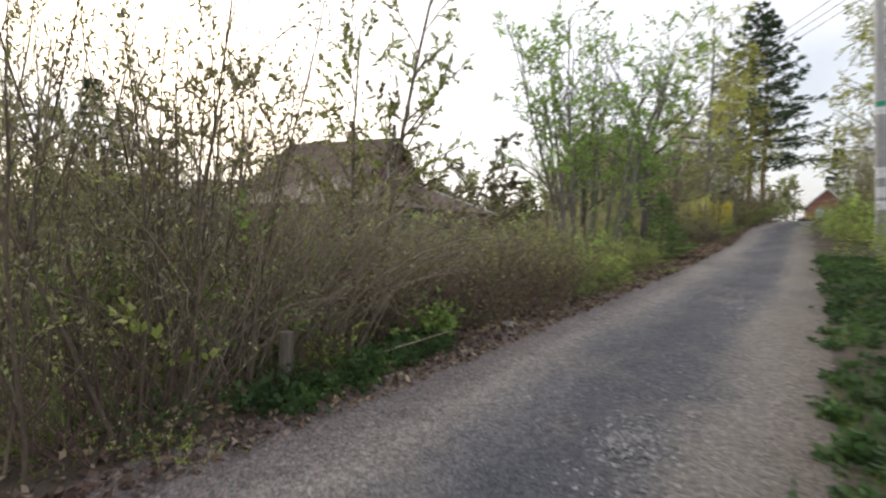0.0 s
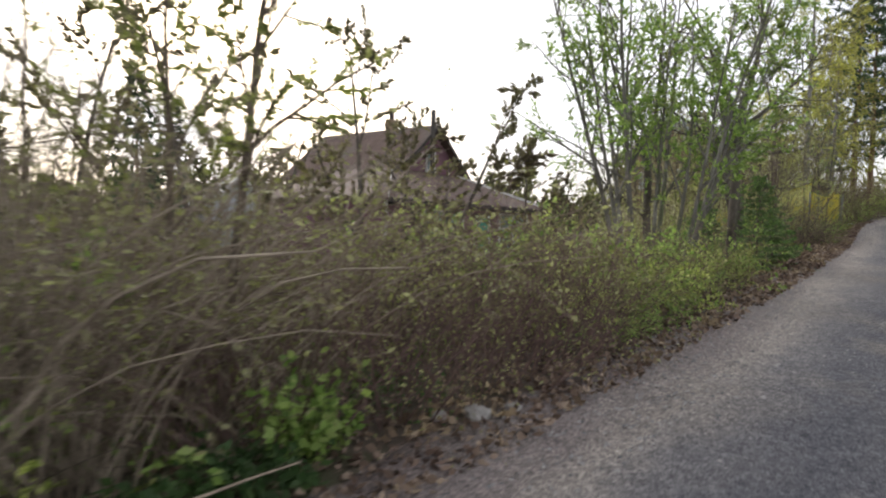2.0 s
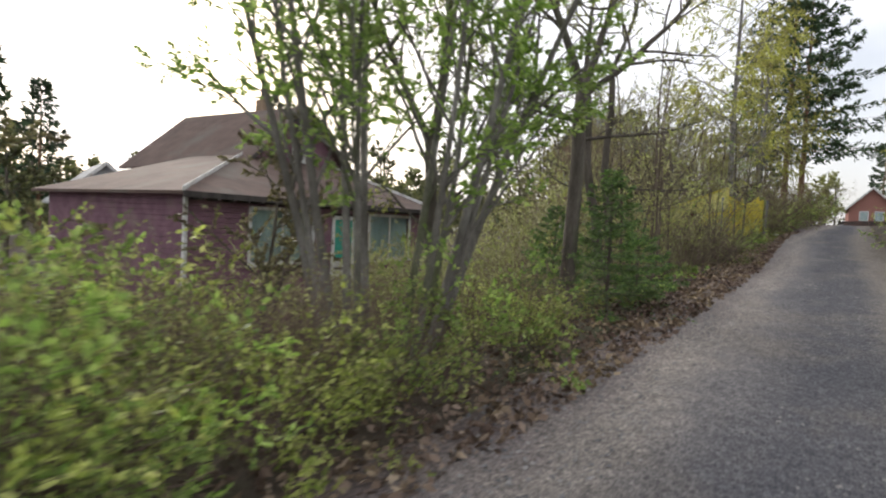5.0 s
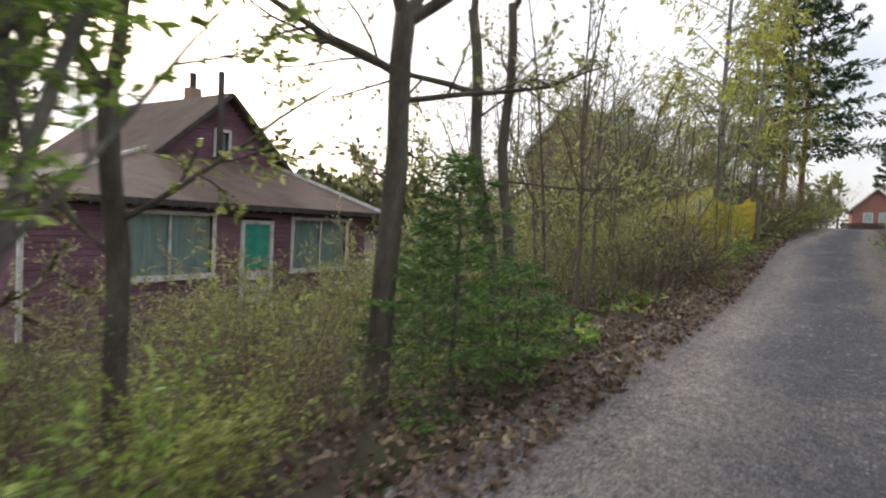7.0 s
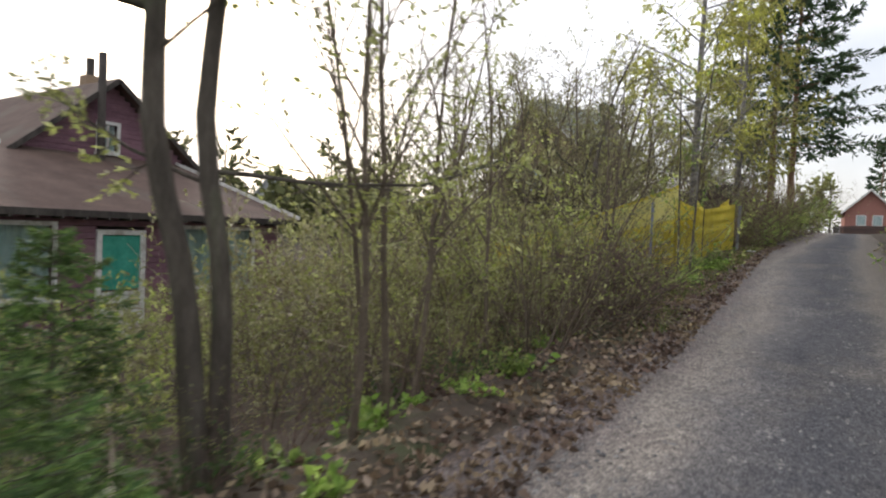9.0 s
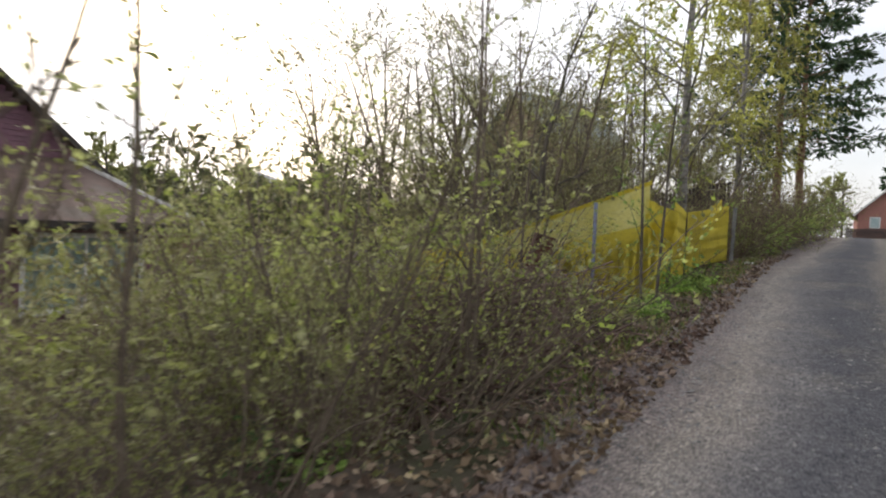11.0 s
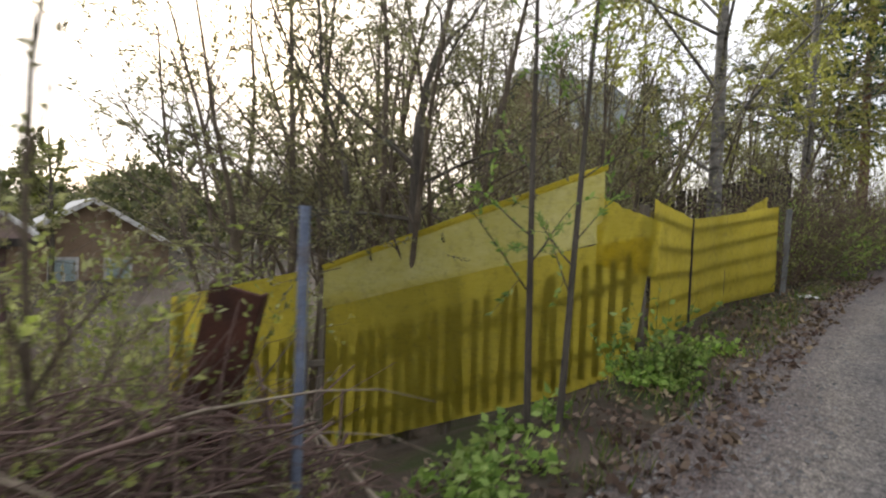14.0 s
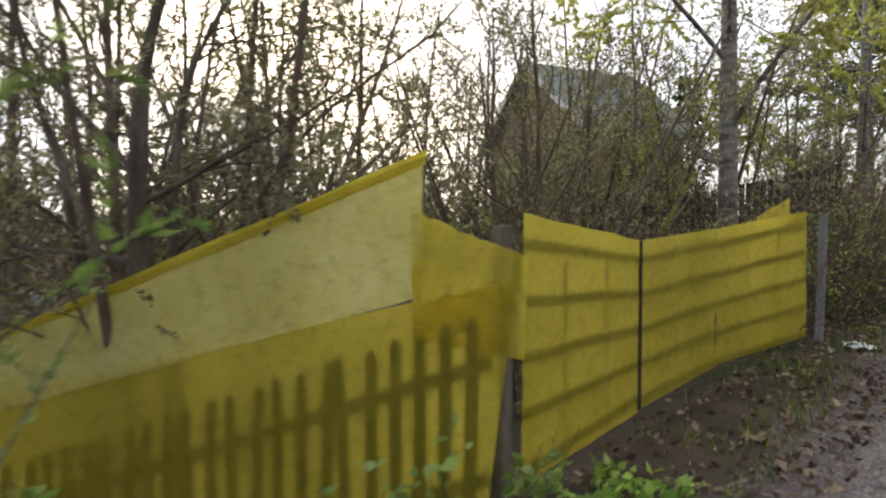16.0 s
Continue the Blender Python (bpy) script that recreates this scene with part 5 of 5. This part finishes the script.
    for k in range(nb):
        z0 = EV + k * (PK - EV) / nb
        hw = HW * (1 - (k + 0.5) / nb)
        for a, b in (((YC - hw, 21.72), (22.42, YC + hw)) if 4.17 < z0 + 0.07 < 5.15 and hw > 0.5 else ((YC - hw, YC + hw),)):
            if b - a > 0.05:
                part("gable_board", box_mesh("gable_board", (0.025, b - a, (PK - EV) / nb - 0.01), M_SIDING, (GX, (a + b) / 2, z0 + 0.07), 0.005), h)
    V = [(GX - 0.15, YC - HW, EV), (GX - 0.15, YC + HW, EV), (GX - 0.15, YC, PK), (-26, YC - HW, EV), (-26, YC + HW, EV), (-26, YC, PK), (GX - 0.15, YC - HW, -1), (GX - 0.15, YC + HW, -1), (-26, YC - HW, -1), (-26, YC + HW, -1)]
    part("body", mesh_of("body", V, [(0, 1, 2), (4, 3, 5), (6, 7, 1, 0), (7, 9, 4, 1), (9, 8, 3, 4), (8, 6, 0, 3)], M_SIDING), h)
    window(h, GX, 21.8, 22.34, 4.27, 5.07, M_CURTAIN, 1, "gable_window")
    k = 0.35
    roof_slab("main_roof", (GX + 0.45, YC, PK + 0.14), (GX + 0.45, YC - HW - 0.5, EV - 0.28), (-26.4, YC - HW - 0.5, EV - 0.28), (-26.4, YC, PK + 0.14), 0.08, M_ROOF, h)
    roof_slab("main_roof", (GX + 0.45, YC, PK + 0.14), (-26.4, YC, PK + 0.14), (-26.4, YC + HW + 0.5, EV - 0.28), (GX + 0.45, YC + HW + 0.5, EV - 0.28), 0.08, M_ROOF, h)
    for sgn in (-1, 1):
        beam("bargeboard", (GX + 0.47, YC, PK + 0.06), (GX + 0.47, YC + sgn * (HW + 0.5), EV - 0.36), 0.15, 0.03, M_DARKWOOD, h)
    V, F = [], []
    tube_into(V, F, [Vector((-18.0, 21.6, 3.8)), Vector((-18.0, 21.6, 5.5)), Vector((-18.0, 21.6, 7.1))], [0.11] * 3, 12)
    part("stovepipe", mesh_of("stovepipe", V, F, M_DARKWOOD, True), h, "dark steel stovepipe")
    part("chimney", box_mesh("chimney", (0.5, 0.5, 2.0), M_TAN, (-22.4, 23.5, 6.3), 0.01), h)
    part("chimney_cap", box_mesh("chimney_cap", (0.2, 0.2, 0.7), M_DARKWOOD, (-22.4, 23.5, 7.6), 0.01), h)


old_house()


def gable_house(name, at, rz, w, length, eave, peak, wall, roof, label, n_win=3, trim=M_TRIM, base=-1.5):
    """A house with its gable to local -y: walls, roof slabs, bargeboards, windows with frames and panes, chimney."""
    h = empty(name, at, label, "house", rz=rz)
    V = [(-w, 0, base), (w, 0, base), (w, 0, eave), (0, 0, peak), (-w, 0, eave), (-w, length, base), (w, length, base), (w, length, eave), (0, length, peak), (-w, length, eave)]
    part("wall", mesh_of("wall", V, [(0, 1, 2, 3, 4), (6, 5, 9, 8, 7), (1, 6, 7, 2), (5, 0, 4, 9)], wall), h)
    s = (peak - eave) / w
    for sg in (-1, 1):
        e = sg * (w + 0.5)
        z = eave - 0.5 * s + 0.1
        roof_slab("roof", (0, -0.5, peak + 0.1), (e, -0.5, z), (e, length + 0.5, z), (0, length + 0.5, peak + 0.1), 0.12, roof, h)
        beam("bargeboard", (0, -0.53, peak), (e, -0.53, z - 0.1), 0.2, 0.04, trim, h)
    for k in range(n_win):
        x = -w + 2 * w * (k + 1) / (n_win + 1)
        for z0 in ((0.9, 3.7) if eave > 4.5 else (0.9,)):
            part("window_frame", box_mesh("window_frame", (1.1, 0.08, 1.4), trim, (x, -0.02, z0 + 0.7), 0.01), h)
            part("window_pane", box_mesh("window_pane", (0.86, 0.04, 1.16), M_CURTAIN, (x, -0.06, z0 + 0.7), 0), h)
    return h


gable_house("house", (-13.2, 43.5, 0.9), -24, 3.3, 4.2, 6.3, 8.9, M_TAN, M_GREENROOF, "tan two-storey house with a grey-green roof behind trees")
gable_house("house", (7.0, 105, crest(105) + 1.5), 0, 2.6, 10, 2.9, 5.5, M_BRICK, M_ROOF, "red-brown house with white trim at the end of the lane", 2, base=-2.6)
gable_house("house", (-62, 68, 1), 35, 3.6, 10, 3.2, 8.0, M_METAL, M_METAL, "distant grey house with a metal roof")
gable_house("greenhouse", (-38, 24.5, -1.5), 70, 2.4, 7, 4.0, 6.2, M_METAL, M_METAL, "pale grey shed with a metal roof", 2)
gable_house("house", (-27, 31.5, -1.2), 75, 3, 9, 2.9, 4.7, M_TAN, M_METAL, "low pale-roofed outbuilding among trees", 2)


def dark_fence():
    f = empty("board_fence", (0, 0, 0), "tall dark board fence behind the gate", "fence")
    a, b = Vector((-5.6, 36.6, 0)), Vector((-2.5, 38.4, 0))
    me = box_mesh("board", (0.1, 0.025, 2.7), M_DARKWOOD, (0, 0, 1.35), 0.005)
    n = 28
    for i in range(n):
        p = a.lerp(b, i / (n - 1))
        part("board", me, f).matrix_basis = pose(p.x, p.y, gz(p.x, p.y) + 0.05, 0, 0, 30)
    for z in (0.5, 2.3):
        beam("rail", (a.x, a.y + 0.04, gz(a.x, a.y) + z), (b.x, b.y + 0.04, gz(b.x, b.y) + z), 0.08, 0.04, M_DARKWOOD, f)


dark_fence()


def end_dark_band():
    """Low dark band across the end of the lane, made of upright boards and rails."""
    f = empty("board_fence", (0, 0, 0), "low dark band of upright boards across the end of the lane", "fence")
    me = box_mesh("board", (0.16, 0.03, 2.0), M_DARKWOOD, (0, 0, 1.0), 0.005)
    for i in range(40):
        x = 3.0 + i * 0.19
        part("board", me, f).matrix_basis = pose(x, 96, gz(x, 96) - 0.05, 0, 0, 0)
    for z in (0.5, 1.6):
        beam("rail", (2.9, 96.05, gz(3, 96) + z), (10.5, 96.05, gz(10.5, 96) + z), 0.09, 0.04, M_DARKWOOD, f)


end_dark_band()

# ---- distance ----
far_leaf = [tree(201, 9, 0.16, [(14, 0.2, 45, 0.34, 0.06, 0.03, 0), (8, 0.2, 42, 0.45, 0.18, 0.0, 12), (0, 0, 0, 0, 0.2, 0, 40)], "garden_tree", "distant garden tree in pale spring leaf", M_BARK, M_LEAFY, 0.25, 0.6, 1, 2, 0, "distant garden trees"),
            tree(202, 8, 0.16, [(14, 0.15, 50, 0.36, 0.06, 0.03, 0), (8, 0.2, 42, 0.45, 0.18, 0.0, 14), (0, 0, 0, 0, 0.2, 0, 44)], "garden_tree", "distant olive-green garden tree", M_BARK, M_FARLEAF, 0.25, 0.6, 1, 2, 0, "distant garden trees")]
far_pine = conifer(203, 13, 0.2, 0.25, 2.6, "far_pine", "distant dark green pine beyond the gardens", M_NEEDLE, M_PINEBARK, 0.6, 4, 0.0, 5, 1.0, 0.4)
far_pine["category"] = "tree"
sites = [(-30, 16, 0.75, 1), (-27, 30, 0.7, 0), (-36, 40, 0.9, 1), (-24, 42, 0.7, 0), (-46, 21, 1.0, 2), (-50, 26, 0.9, 2), (-42, 10, 0.8, 1), (-30, 52, 0.9, 1), (-22, 60, 1.0, 0), (-55, 48, 1.1, 1), (-16, 66, 1.0, 2), (-34, 2, 0.8, 0), (-60, 8, 1.1, 2), (-44, 60, 1.1, 1), (-70, 34, 1.2, 1), (-9, 72, 1.0, 0), (-5, 84, 1.0, 2), (14, 62, 1.0, 1), (12, 78, 1.1, 2), (2.4, 93, 0.85, 0), (1.6, 108, 1.1, 0), (9.5, 122, 1.2, 2), (-1.5, 100, 0.9, 0), (16, 112, 1.1, 2), (10, 44, 0.9, 1), (9, 32, 0.9, 1), (10, 20, 0.9, 0), (8, 8, 0.9, 1), (9, -6, 0.9, 0), (-14, -14, 0.9, 1), (2, -22, 0.9, 0), (-24, -6, 0.8, 1)]
pool = far_leaf + [far_pine]
used = set()
for i, (x, y, s, k) in enumerate(sites):
    ob = pool[k] if k not in used else copy_thing(pool[k], pose(0, 0, 0))
    used.add(k)
    plant_at(ob, x, y, 57 * i, s)


def far_woods():
    r, A = random.Random(55), []
    for i in range(420):
        a = radians(r.uniform(-190, 60))
        d = r.uniform(110, 220)
        x, y = d * math.sin(a), d * math.cos(a) + 15
        h = r.uniform(6, 13)
        for _ in range(110):
            u = r.random()
            w = (1 - u) ** 0.7 * 3.2
            A.append((Vector((x + r.gauss(0, w * 0.6), y + r.gauss(0, w * 0.6), gz(x, y) + 0.5 + h * u)), Vector((r.gauss(0, 1), r.gauss(0, 1), 0.6))))
    for i in range(260):
        a = radians(r.uniform(-125, -12))
        d = r.uniform(48, 105)
        x, y = d * math.sin(a), d * math.cos(a) + 8
        h = r.uniform(2.5, 6)
        for _ in range(210):
            u = r.random()
            w = (1 - u) ** 0.6 * 2.2
            A.append((Vector((x + r.gauss(0, w * 0.7), y + r.gauss(0, w * 0.7), gz(x, y) + 0.2 + h * u)), Vector((r.gauss(0, 1), r.gauss(0, 1), 0.6))))
    me = leaf_mesh("far_woods", A, M_FARLEAF, 0.75, 0.7, np.random.default_rng(12), 0.3)
    tagged(new("far_woods", me), "low band of distant woods", "woods", kind="stuff")


far_woods()
